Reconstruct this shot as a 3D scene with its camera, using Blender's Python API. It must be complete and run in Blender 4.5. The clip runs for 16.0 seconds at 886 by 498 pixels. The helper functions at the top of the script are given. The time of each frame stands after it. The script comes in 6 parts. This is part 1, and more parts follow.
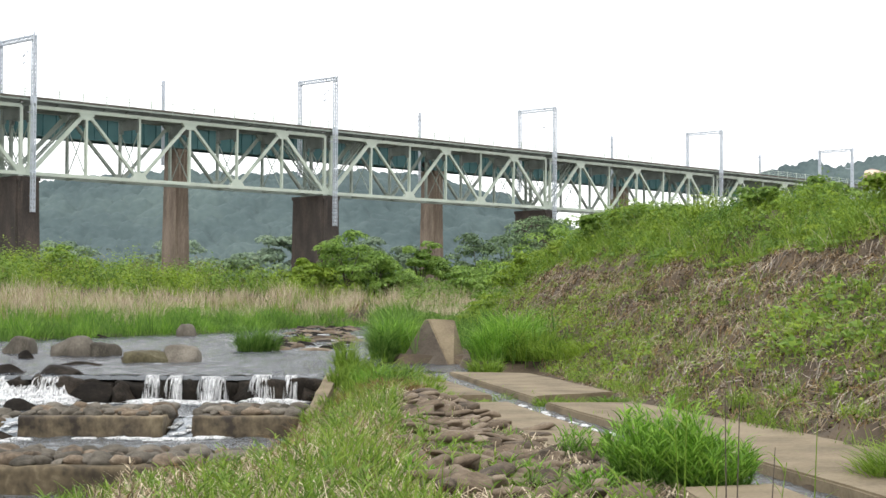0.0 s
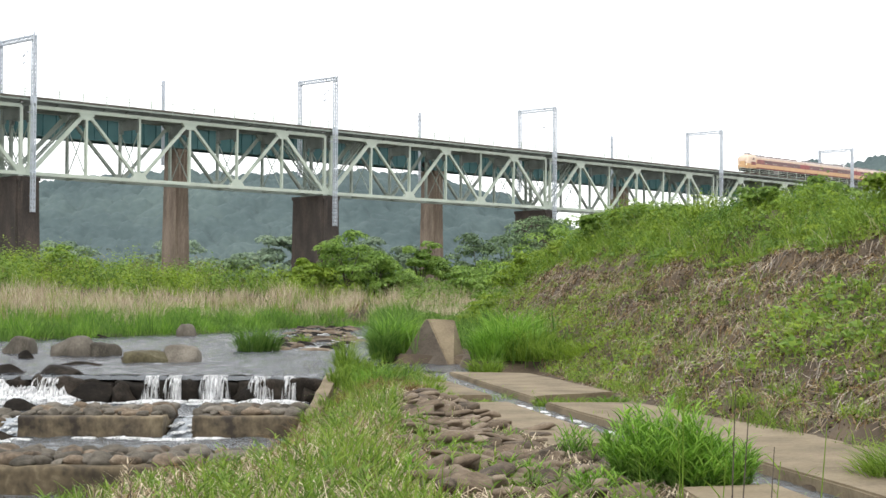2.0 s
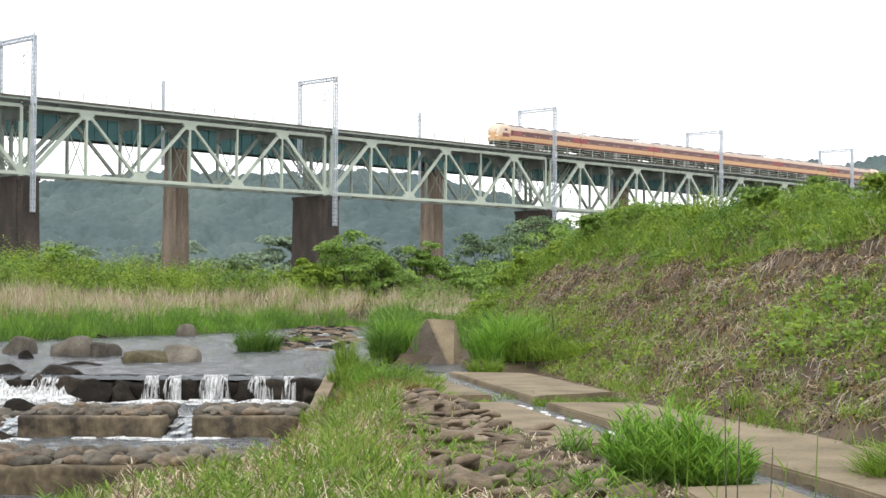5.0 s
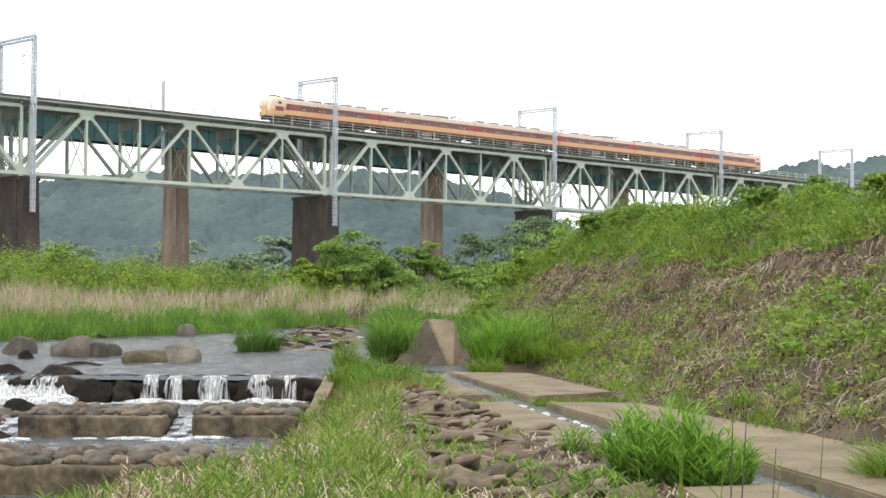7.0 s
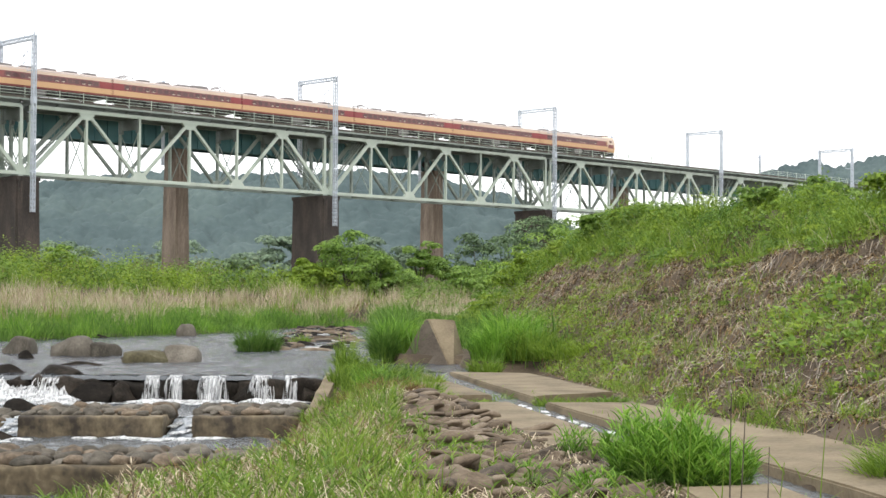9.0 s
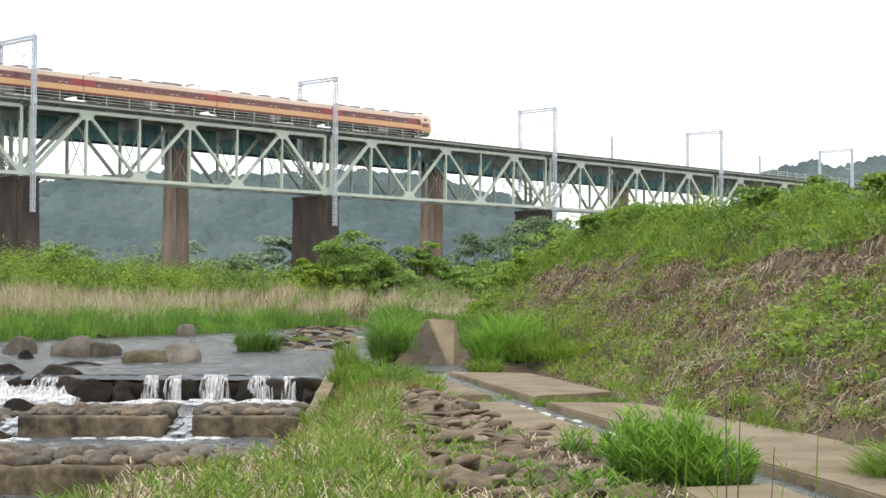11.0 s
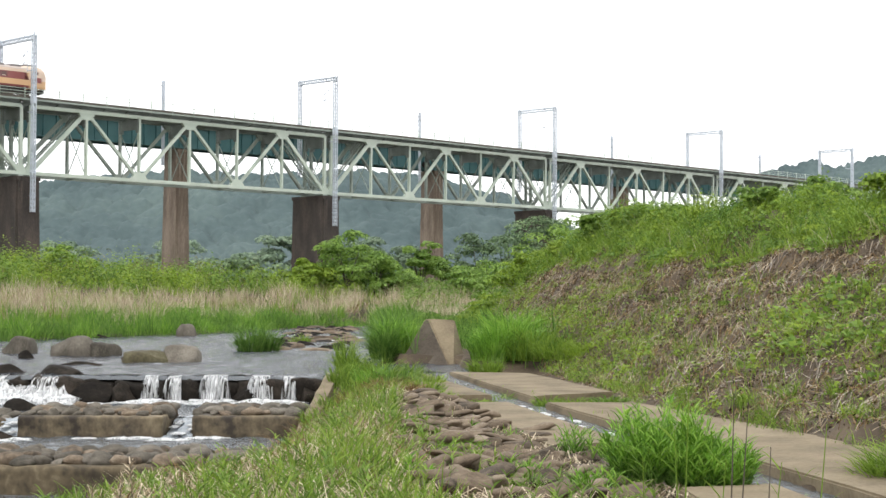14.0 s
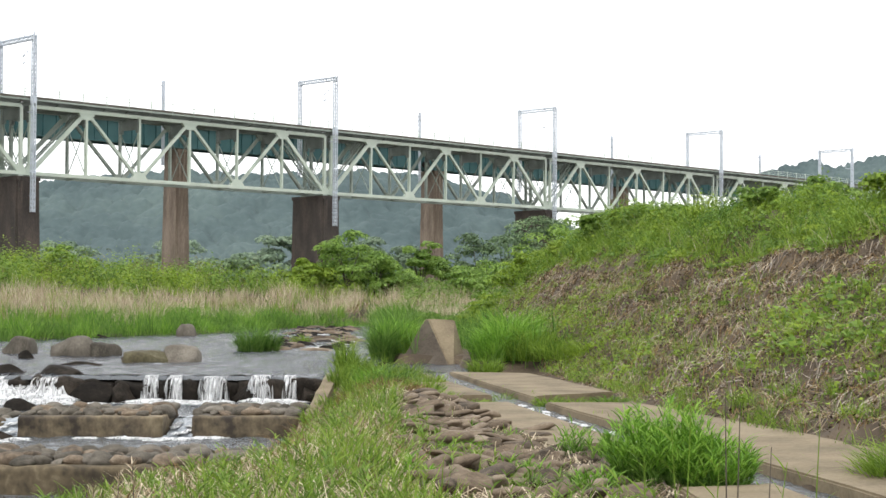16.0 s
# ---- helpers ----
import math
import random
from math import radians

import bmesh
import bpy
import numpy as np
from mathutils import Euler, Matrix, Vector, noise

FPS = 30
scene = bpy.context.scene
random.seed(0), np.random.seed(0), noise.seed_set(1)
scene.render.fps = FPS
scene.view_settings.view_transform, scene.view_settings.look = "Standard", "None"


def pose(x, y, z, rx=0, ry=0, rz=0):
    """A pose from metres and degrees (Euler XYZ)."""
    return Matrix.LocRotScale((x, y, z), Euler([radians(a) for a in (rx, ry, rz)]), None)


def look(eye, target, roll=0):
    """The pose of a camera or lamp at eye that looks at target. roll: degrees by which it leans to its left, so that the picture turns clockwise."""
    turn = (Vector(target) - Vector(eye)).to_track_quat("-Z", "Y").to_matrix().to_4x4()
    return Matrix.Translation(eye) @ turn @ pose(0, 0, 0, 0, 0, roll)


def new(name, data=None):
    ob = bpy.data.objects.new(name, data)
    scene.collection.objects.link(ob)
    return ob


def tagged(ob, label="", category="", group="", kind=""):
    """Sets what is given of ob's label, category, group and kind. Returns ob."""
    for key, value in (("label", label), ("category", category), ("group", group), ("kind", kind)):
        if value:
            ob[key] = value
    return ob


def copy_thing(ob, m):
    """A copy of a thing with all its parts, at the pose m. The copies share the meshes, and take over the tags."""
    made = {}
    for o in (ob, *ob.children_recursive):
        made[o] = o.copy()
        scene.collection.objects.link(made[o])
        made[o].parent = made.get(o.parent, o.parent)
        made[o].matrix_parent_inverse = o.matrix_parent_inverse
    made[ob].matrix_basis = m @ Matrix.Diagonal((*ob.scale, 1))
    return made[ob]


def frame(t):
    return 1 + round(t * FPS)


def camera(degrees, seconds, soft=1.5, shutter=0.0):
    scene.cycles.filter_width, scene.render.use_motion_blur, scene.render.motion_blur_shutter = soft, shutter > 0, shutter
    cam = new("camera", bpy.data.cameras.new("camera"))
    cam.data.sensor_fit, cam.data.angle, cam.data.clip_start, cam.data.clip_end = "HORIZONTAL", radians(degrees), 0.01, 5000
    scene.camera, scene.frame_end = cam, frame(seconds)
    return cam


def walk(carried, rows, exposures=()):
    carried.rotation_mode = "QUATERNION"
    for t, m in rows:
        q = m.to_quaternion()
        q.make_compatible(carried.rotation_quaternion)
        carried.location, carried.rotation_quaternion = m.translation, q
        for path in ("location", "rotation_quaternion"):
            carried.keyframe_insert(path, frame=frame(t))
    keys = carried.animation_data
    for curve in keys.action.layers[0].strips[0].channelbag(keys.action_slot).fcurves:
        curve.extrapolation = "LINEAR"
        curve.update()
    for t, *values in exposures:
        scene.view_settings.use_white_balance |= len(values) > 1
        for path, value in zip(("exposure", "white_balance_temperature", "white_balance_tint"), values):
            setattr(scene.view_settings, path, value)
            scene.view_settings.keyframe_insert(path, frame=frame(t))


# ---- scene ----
# The camera stands still on the bank, eye four metres over the lowest pool.
cam = camera(31.36, 16.0, soft=1.5, shutter=0.4)
VIEW = look((0, 0, 4.0), (0, 100 * math.cos(0.02922), 4.0 + 100 * math.sin(0.02922)), 0.2)
walk(cam, [(0.0, VIEW), (16.0, VIEW)], exposures=[(0.0, 0.2), (16.0, 0.2)])

# ---- daylight under a white overcast sky ----
world = bpy.data.worlds.new("overcast")
scene.world = world
world.use_nodes = True
wn, wl = world.node_tree.nodes, world.node_tree.links
sky = wn.new("ShaderNodeTexSky")
sky.sky_type, sky.sun_disc = "NISHITA", False
sky.sun_elevation, sky.sun_rotation = radians(58), radians(200)
pale = wn.new("ShaderNodeHueSaturation")
pale.inputs["Saturation"].default_value = 0.12
cloud = wn.new("ShaderNodeMix")
cloud.data_type = "RGBA"
cloud.inputs["Factor"].default_value = 0.75
cloud.inputs["B"].default_value = (9.6, 9.7, 9.8, 1)
wl.new(sky.outputs["Color"], pale.inputs["Color"])
wl.new(pale.outputs["Color"], cloud.inputs["A"])
wl.new(cloud.outputs["Result"], wn["Background"].inputs["Color"])
wn["Background"].inputs["Strength"].default_value = 0.165
sun = new("sun", bpy.data.lights.new("sun", "SUN"))
sun.data.energy, sun.data.angle, sun.data.color = 1.5, radians(30), (1.0, 0.96, 0.9)
sun.matrix_world = look((0, 0, 300), (90, 165, 0))


# ---- materials ----
def mat(name, ramp, rough=0.8, scale=3.0, metal=0.0, bump=0.3, fine=30.0, island=0.0, obj=0.0, through_light=0.0, stretch=(1, 1, 1), spec=0.5, dist=0.02):
    """A surface whose colour runs over the ramp by two scales of noise, and from piece to piece."""
    m = bpy.data.materials.new(name)
    m.use_nodes = True
    n, l = m.node_tree.nodes, m.node_tree.links
    b = n["Principled BSDF"]
    tc = n.new("ShaderNodeTexCoord")
    mp = n.new("ShaderNodeMapping")
    mp.inputs["Scale"].default_value = stretch
    l.new(tc.outputs["Object"], mp.inputs["Vector"])
    big, small = n.new("ShaderNodeTexNoise"), n.new("ShaderNodeTexNoise")
    for t, s in ((big, scale), (small, fine)):
        t.inputs["Scale"].default_value, t.inputs["Detail"].default_value = s, 5
        l.new(mp.outputs["Vector"], t.inputs["Vector"])
    mix = n.new("ShaderNodeMath")
    mix.operation = "MULTIPLY_ADD"
    mix.inputs[1].default_value = 0.35
    l.new(small.outputs["Fac"], mix.inputs[0])
    sc = n.new("ShaderNodeMath")
    sc.operation = "MULTIPLY"
    sc.inputs[1].default_value = 0.65
    l.new(big.outputs["Fac"], sc.inputs[0])
    l.new(sc.outputs[0], mix.inputs[2])
    value = mix.outputs[0]
    for amount, node, sock in ((island, "ShaderNodeNewGeometry", "Random Per Island"), (obj, "ShaderNodeObjectInfo", "Random")):
        if amount:
            r = n.new(node)
            k = n.new("ShaderNodeMath")
            k.operation = "MULTIPLY_ADD"
            k.inputs[1].default_value, k.inputs[2].default_value = amount, -amount / 2
            l.new(r.outputs[sock], k.inputs[0])
            a = n.new("ShaderNodeMath")
            a.operation = "ADD"
            l.new(value, a.inputs[0])
            l.new(k.outputs[0], a.inputs[1])
            value = a.outputs[0]
    cr = n.new("ShaderNodeValToRGB")
    els = cr.color_ramp.elements
    lo, hi = 0.28, 0.72
    for i, c in enumerate(ramp):
        p = lo + (hi - lo) * i / max(1, len(ramp) - 1)
        e = els[i] if i < 2 else els.new(p)
        e.position, e.color = p, (*c, 1)
    l.new(value, cr.inputs["Fac"])
    l.new(cr.outputs["Color"], b.inputs["Base Color"])
    b.inputs["Roughness"].default_value, b.inputs["Metallic"].default_value = rough, metal
    b.inputs["Specular IOR Level"].default_value = spec
    if bump:
        bp = n.new("ShaderNodeBump")
        bp.inputs["Strength"].default_value, bp.inputs["Distance"].default_value = bump, dist
        l.new(mix.outputs[0], bp.inputs["Height"])
        l.new(bp.outputs["Normal"], b.inputs["Normal"])
    if through_light:
        tr, ms = n.new("ShaderNodeBsdfTranslucent"), n.new("ShaderNodeMixShader")
        l.new(cr.outputs["Color"], tr.inputs["Color"])
        ms.inputs[0].default_value = through_light
        l.new(b.outputs[0], ms.inputs[1])
        l.new(tr.outputs[0], ms.inputs[2])
        l.new(ms.outputs[0], n["Material Output"].inputs["Surface"])
    return m


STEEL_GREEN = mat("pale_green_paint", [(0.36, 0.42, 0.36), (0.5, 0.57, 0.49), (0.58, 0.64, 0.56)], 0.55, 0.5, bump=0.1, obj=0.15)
# The same green paint with shade put into its colour.
STEEL_SHADE = mat("shaded_green_paint", [(0.2, 0.24, 0.21), (0.3, 0.35, 0.31), (0.36, 0.4, 0.35)], 0.6, 0.5, bump=0.1, obj=0.15)
# Deeper copy for members under the deck; the shade there is painted in.
STEEL_DEEP_SHADE = mat("deep_shade_green_paint", [(0.105, 0.122, 0.114), (0.18, 0.205, 0.19), (0.25, 0.28, 0.255)], 0.7, 0.6, bump=0.1, obj=0.15)
TEAL = mat("dark_teal_paint", [(0.036, 0.105, 0.113), (0.06, 0.16, 0.168), (0.08, 0.19, 0.195)], 0.5, 0.4, bump=0.1)
GALV = mat("galvanised_steel", [(0.42, 0.46, 0.52), (0.55, 0.6, 0.66), (0.62, 0.66, 0.72)], 0.5, 1.0, metal=0.3, bump=0.05)
TIMBER = mat("weathered_sleeper", [(0.05, 0.045, 0.04), (0.1, 0.09, 0.075), (0.15, 0.13, 0.11)], 0.9, 2.0, obj=0.2, island=0.2)
RAIL_STEEL = mat("rail_steel", [(0.12, 0.09, 0.07), (0.2, 0.16, 0.13)], 0.5, 2.0, metal=0.6)
BRICK_DARK = mat("sooty_brick", [(0.022, 0.02, 0.018), (0.055, 0.045, 0.039), (0.115, 0.088, 0.07)], 0.9, 0.6, fine=8, bump=0.3, stretch=(1, 1, 0.35))
BRICK_RED = mat("red_brown_brick", [(0.09, 0.07, 0.054), (0.21, 0.165, 0.127), (0.36, 0.295, 0.235)], 0.9, 0.7, fine=8, bump=0.3, stretch=(1, 1, 0.2))
CONCRETE = mat("weathered_concrete", [(0.075, 0.056, 0.033), (0.185, 0.145, 0.09), (0.27, 0.22, 0.145)], 0.9, 0.9, fine=14, bump=0.25)
CONCRETE_WET = mat("stained_wet_concrete", [(0.009, 0.006, 0.004), (0.03, 0.021, 0.012), (0.14, 0.108, 0.064), (0.27, 0.216, 0.137)], 0.7, 0.8, fine=7, bump=0.5, stretch=(1, 1, 0.8))
CONCRETE_BROWN = mat("brown_algae_concrete", [(0.008, 0.006, 0.003), (0.05, 0.037, 0.02), (0.125, 0.096, 0.055), (0.27, 0.22, 0.145)], 0.8, 1.7, fine=7, bump=0.8, stretch=(1, 1, 0.8))
CONCRETE_OLD = mat("grey_brown_old_concrete", [(0.06, 0.047, 0.035), (0.135, 0.11, 0.085), (0.2, 0.17, 0.135)], 0.9, 1.1, fine=12, bump=0.4)
STONE_MOSS = mat("mossy_brown_boulder", [(0.025, 0.02, 0.01), (0.06, 0.05, 0.024), (0.095, 0.085, 0.045), (0.16, 0.135, 0.09)], 0.9, 2.0, fine=16, bump=0.8, dist=0.05)
STONE = mat("river_stone", [(0.04, 0.03, 0.02), (0.11, 0.081, 0.054), (0.16, 0.12, 0.082), (0.25, 0.2, 0.145)], 0.85, 4.0, fine=26, obj=0.3, bump=0.7, dist=0.04)
STONE_GREY = mat("grey_boulder", [(0.03, 0.026, 0.018), (0.075, 0.065, 0.05), (0.12, 0.105, 0.084), (0.19, 0.17, 0.14)], 0.9, 2.2, fine=22, obj=0.3, bump=0.8, dist=0.05)
STONE_DARK = mat("wet_dark_rock", [(0.006, 0.005, 0.004), (0.016, 0.013, 0.01), (0.045, 0.036, 0.028)], 0.75, 3.0, fine=18, obj=0.2, bump=0.9, dist=0.06, spec=0.15)
SOIL = mat("dry_soil_and_litter", [(0.028, 0.02, 0.012), (0.07, 0.05, 0.031), (0.14, 0.106, 0.066)], 0.95, 0.8, fine=9, bump=0.8, dist=0.06)
CARMINE = mat("carmine_paint", [(0.22, 0.04, 0.042), (0.3, 0.052, 0.055), (0.36, 0.065, 0.065)], 0.35, 0.7, bump=0.02)
CREAM = mat("warm_cream_paint", [(0.58, 0.36, 0.185), (0.66, 0.41, 0.215), (0.7, 0.45, 0.245)], 0.4, 0.6, bump=0.02)
PALE = mat("pale_cream_paint", [(0.62, 0.47, 0.36), (0.7, 0.55, 0.43), (0.74, 0.59, 0.47)], 0.45, 0.6, bump=0.02)
MAROON = mat("maroon_paint", [(0.2, 0.055, 0.05), (0.26, 0.07, 0.065), (0.31, 0.085, 0.075)], 0.35, 0.7, bump=0.02)
PANE = mat("dark_window_glass", [(0.11, 0.055, 0.055), (0.17, 0.085, 0.08)], 0.08, 1.0, bump=0.0, obj=0.3)
ROOF_GREY = mat("roof_grey", [(0.44, 0.36, 0.33), (0.54, 0.45, 0.41), (0.6, 0.51, 0.47)], 0.7, 1.0, bump=0.05)
UNIT_GREY = mat("unit_grey", [(0.16, 0.15, 0.15), (0.24, 0.22, 0.22), (0.3, 0.28, 0.27)], 0.6, 1.5, bump=0.05)
UNDER = mat("underframe_black", [(0.02, 0.02, 0.02), (0.045, 0.043, 0.04), (0.08, 0.075, 0.07)], 0.7, 1.5, bump=0.1)
GRASS = mat("fresh_grass", [(0.095, 0.165, 0.022), (0.185, 0.3, 0.038), (0.29, 0.41, 0.068)], 0.55, 0.25, fine=3, island=0.5, bump=0, through_light=0.45, spec=0.25)
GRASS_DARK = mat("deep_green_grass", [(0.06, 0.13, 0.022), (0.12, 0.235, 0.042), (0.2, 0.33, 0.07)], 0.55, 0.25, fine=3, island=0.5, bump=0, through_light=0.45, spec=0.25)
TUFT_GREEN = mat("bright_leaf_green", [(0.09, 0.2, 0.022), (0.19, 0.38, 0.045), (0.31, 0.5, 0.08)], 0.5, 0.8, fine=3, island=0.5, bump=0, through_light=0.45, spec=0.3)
VINE = mat("yellow_green_leaf", [(0.115, 0.19, 0.02), (0.225, 0.335, 0.036), (0.33, 0.44, 0.058)], 0.5, 0.45, fine=2, island=0.35, bump=0, through_light=0.45, spec=0.3)
LEAF = mat("mid_green_leaf", [(0.075, 0.14, 0.022), (0.155, 0.265, 0.042), (0.26, 0.39, 0.07)], 0.5, 0.45, fine=2, island=0.35, bump=0, through_light=0.42, spec=0.3)
# Dark leaf green, lightened and blued to carry some distance haze.
LEAF_DARK = mat("hazed_dark_green_leaf", [(0.075, 0.125, 0.06), (0.135, 0.21, 0.1), (0.21, 0.3, 0.14)], 0.55, 0.2, fine=2, island=0.5, bump=0, through_light=0.25, spec=0.3)
# Distance haze is mixed into this foliage colour as blue-grey.
WOOD_HAZED = mat("hazed_wood_foliage", [(0.056, 0.082, 0.087), (0.083, 0.115, 0.118), (0.115, 0.154, 0.147)], 0.8, 0.03, fine=0.5, bump=0.5, dist=1.2, spec=0.1)
STRAW = mat("dry_reed", [(0.27, 0.21, 0.14), (0.47, 0.39, 0.27), (0.66, 0.575, 0.43)], 0.8, 0.3, fine=4, island=0.6, bump=0, through_light=0.2, spec=0.2)
BARK = mat("grey_bark", [(0.05, 0.04, 0.03), (0.11, 0.09, 0.07)], 0.9, 4.0)
FOAM = mat("white_water", [(0.66, 0.68, 0.7), (0.8, 0.81, 0.82), (0.88, 0.88, 0.88)], 0.5, 3.0, fine=12, bump=0.4, stretch=(3, 3, 0.5), through_light=0.35)


def thin_out(m, scale, stretch, lo, hi):
    """Lets the water's froth break up into streaks and holes."""
    n, l = m.node_tree.nodes, m.node_tree.links
    out = n["Material Output"].inputs["Surface"]
    old = out.links[0].from_socket
    tc, mp, t, r = n.new("ShaderNodeTexCoord"), n.new("ShaderNodeMapping"), n.new("ShaderNodeTexNoise"), n.new("ShaderNodeMapRange")
    mp.inputs["Scale"].default_value = stretch
    t.inputs["Scale"].default_value, t.inputs["Detail"].default_value = scale, 4
    r.inputs["From Min"].default_value, r.inputs["From Max"].default_value = lo, hi
    clear, ms = n.new("ShaderNodeBsdfTransparent"), n.new("ShaderNodeMixShader")
    l.new(tc.outputs["Object"], mp.inputs["Vector"])
    l.new(mp.outputs["Vector"], t.inputs["Vector"])
    l.new(t.outputs["Fac"], r.inputs["Value"])
    l.new(r.outputs["Result"], ms.inputs[0])
    l.new(clear.outputs[0], ms.inputs[1])
    l.new(old, ms.inputs[2])
    l.new(ms.outputs[0], out)


thin_out(FOAM, 5.0, (3.0, 1.2, 0.8), 0.3, 0.52)
FALL = mat("falling_water", [(0.7, 0.72, 0.74), (0.82, 0.83, 0.84), (0.88, 0.88, 0.88)], 0.4, 3.0, fine=12, bump=0.3, stretch=(4, 2, 0.4), through_light=0.35)
thin_out(FALL, 4.0, (4.5, 1.0, 0.3), 0.42, 0.68)
RUST = mat("brown_scrub", [(0.09, 0.05, 0.025), (0.19, 0.12, 0.05), (0.3, 0.2, 0.09)], 0.8, 0.4, fine=4, island=0.6, bump=0, through_light=0.2, spec=0.2)

RUST_GREEN = mat("olive_scrub", [(0.09, 0.09, 0.03), (0.17, 0.17, 0.06), (0.26, 0.25, 0.1)], 0.7, 0.4, fine=4, island=0.6, bump=0, through_light=0.3, spec=0.2)
DEAD_STEM = mat("grey_dead_stem", [(0.1, 0.08, 0.065), (0.22, 0.185, 0.15), (0.46, 0.41, 0.35)], 0.85, 0.5, fine=5, island=0.6, bump=0, spec=0.2)
LEAF_TREE = mat("bright_tree_leaf", [(0.1, 0.18, 0.035), (0.2, 0.33, 0.06), (0.32, 0.46, 0.1)], 0.5, 0.3, fine=2, island=0.4, bump=0, through_light=0.45, spec=0.3)
# Leaf green paled by distance haze that is put into the colour.
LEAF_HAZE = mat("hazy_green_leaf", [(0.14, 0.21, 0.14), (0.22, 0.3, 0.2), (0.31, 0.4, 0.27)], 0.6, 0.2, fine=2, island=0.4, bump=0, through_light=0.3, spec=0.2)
SOIL_LEAF = mat("dead_leaf_litter", [(0.035, 0.025, 0.016), (0.1, 0.074, 0.047), (0.23, 0.18, 0.115)], 0.9, 0.5, fine=4, island=0.7, bump=0, spec=0.2)


def water_mat(name, tint, scale):
    m = bpy.data.materials.new(name)
    m.use_nodes = True
    n, l = m.node_tree.nodes, m.node_tree.links
    b = n["Principled BSDF"]
    b.inputs["Base Color"].default_value = (*tint, 1)
    b.inputs["Roughness"].default_value = 0.12
    b.inputs["IOR"].default_value = 1.33
    b.inputs["Specular IOR Level"].default_value = 0.6
    tc, mp = n.new("ShaderNodeTexCoord"), n.new("ShaderNodeMapping")
    mp.inputs["Scale"].default_value = (1, 0.55, 1)
    l.new(tc.outputs["Object"], mp.inputs["Vector"])
    hs = []
    for s, d in ((scale, 3), (scale * 4.5, 4)):
        t = n.new("ShaderNodeTexNoise")
        t.inputs["Scale"].default_value, t.inputs["Detail"].default_value, t.inputs["Distortion"].default_value = s, d, 0.6
        l.new(mp.outputs["Vector"], t.inputs["Vector"])
        hs.append(t)
    a = n.new("ShaderNodeMath")
    a.operation = "MULTIPLY_ADD"
    a.inputs[1].default_value = 0.55
    l.new(hs[1].outputs["Fac"], a.inputs[0])
    l.new(hs[0].outputs["Fac"], a.inputs[2])
    bp = n.new("ShaderNodeBump")
    bp.inputs["Strength"].default_value, bp.inputs["Distance"].default_value = 1.0, 0.16
    l.new(a.outputs[0], bp.inputs["Height"])
    l.new(bp.outputs["Normal"], b.inputs["Normal"])
    return m


WATER = water_mat("river_water", (0.045, 0.05, 0.062), 3.2)
WATER_WHITE = water_mat("aerated_water", (0.4, 0.44, 0.48), 3.5)
WATER_FAST = water_mat("running_water", (0.1, 0.11, 0.12), 2.6)


# ---- mesh helpers ----
def mesh_of(bm, material, smooth=False):
    me = bpy.data.meshes.new("mesh")
    if smooth:
        for f in bm.faces:
            f.smooth = True
    bm.to_mesh(me)
    bm.free()
    me.materials.append(material)
    return me


def link(name, me, parent=None, m=None, label=""):
    ob = new(name, me)
    if parent:
        ob.parent = parent
    if m is not None:
        ob.matrix_basis = m
    return tagged(ob, label)


def part(name, bm, material, parent, label="", m=None, smooth=False):
    return link(name, mesh_of(bm, material, smooth), parent, m, label)


def thing(name, m, label, category, group="", kind=""):
    ob = new(name)
    ob.empty_display_size = 0.2
    ob.matrix_basis = m
    return tagged(ob, label, category, group, kind)


def box(bm, size, at=(0, 0, 0), turn=None, bevel=0.0):
    r = bmesh.ops.create_cube(bm, size=1.0)["verts"]
    m = Matrix.Translation(at) @ (turn or Matrix()) @ Matrix.Diagonal((*size, 1))
    bmesh.ops.transform(bm, matrix=m, verts=r)
    if bevel:
        es = list({e for v in r for e in v.link_edges})
        bmesh.ops.bevel(bm, geom=es, offset=bevel, segments=2, affect="EDGES")
    return bm


def beam(bm, a, b, w, h, bevel=0.0):
    """A straight bar from a to b, w wide (sideways) and h deep."""
    a, b = Vector(a), Vector(b)
    d = b - a
    turn = d.to_track_quat("X", "Z").to_matrix().to_4x4()
    return box(bm, (d.length, w, h), (a + b) / 2, turn, bevel)


def ibeam(bm, a, b, w, h, t=0.05):
    """A rolled section: two flanges and a web."""
    a, b = Vector(a), Vector(b)
    d = b - a
    turn = d.to_track_quat("X", "Z").to_matrix().to_4x4()
    for s in (-1, 1):
        box(bm, (d.length, t, h), (a + b) / 2 + (turn @ Vector((0, s * (w - t) / 2, 0))), turn)
    box(bm, (d.length, w - 2 * t, t), (a + b) / 2, turn)
    return bm


def rod(bm, a, b, r, seg=8, r2=None):
    a, b = Vector(a), Vector(b)
    d = b - a
    m = Matrix.Translation((a + b) / 2) @ d.to_track_quat("Z", "Y").to_matrix().to_4x4()
    bmesh.ops.create_cone(bm, cap_ends=True, segments=seg, radius1=r, radius2=r if r2 is None else r2, depth=d.length, matrix=m)
    return bm


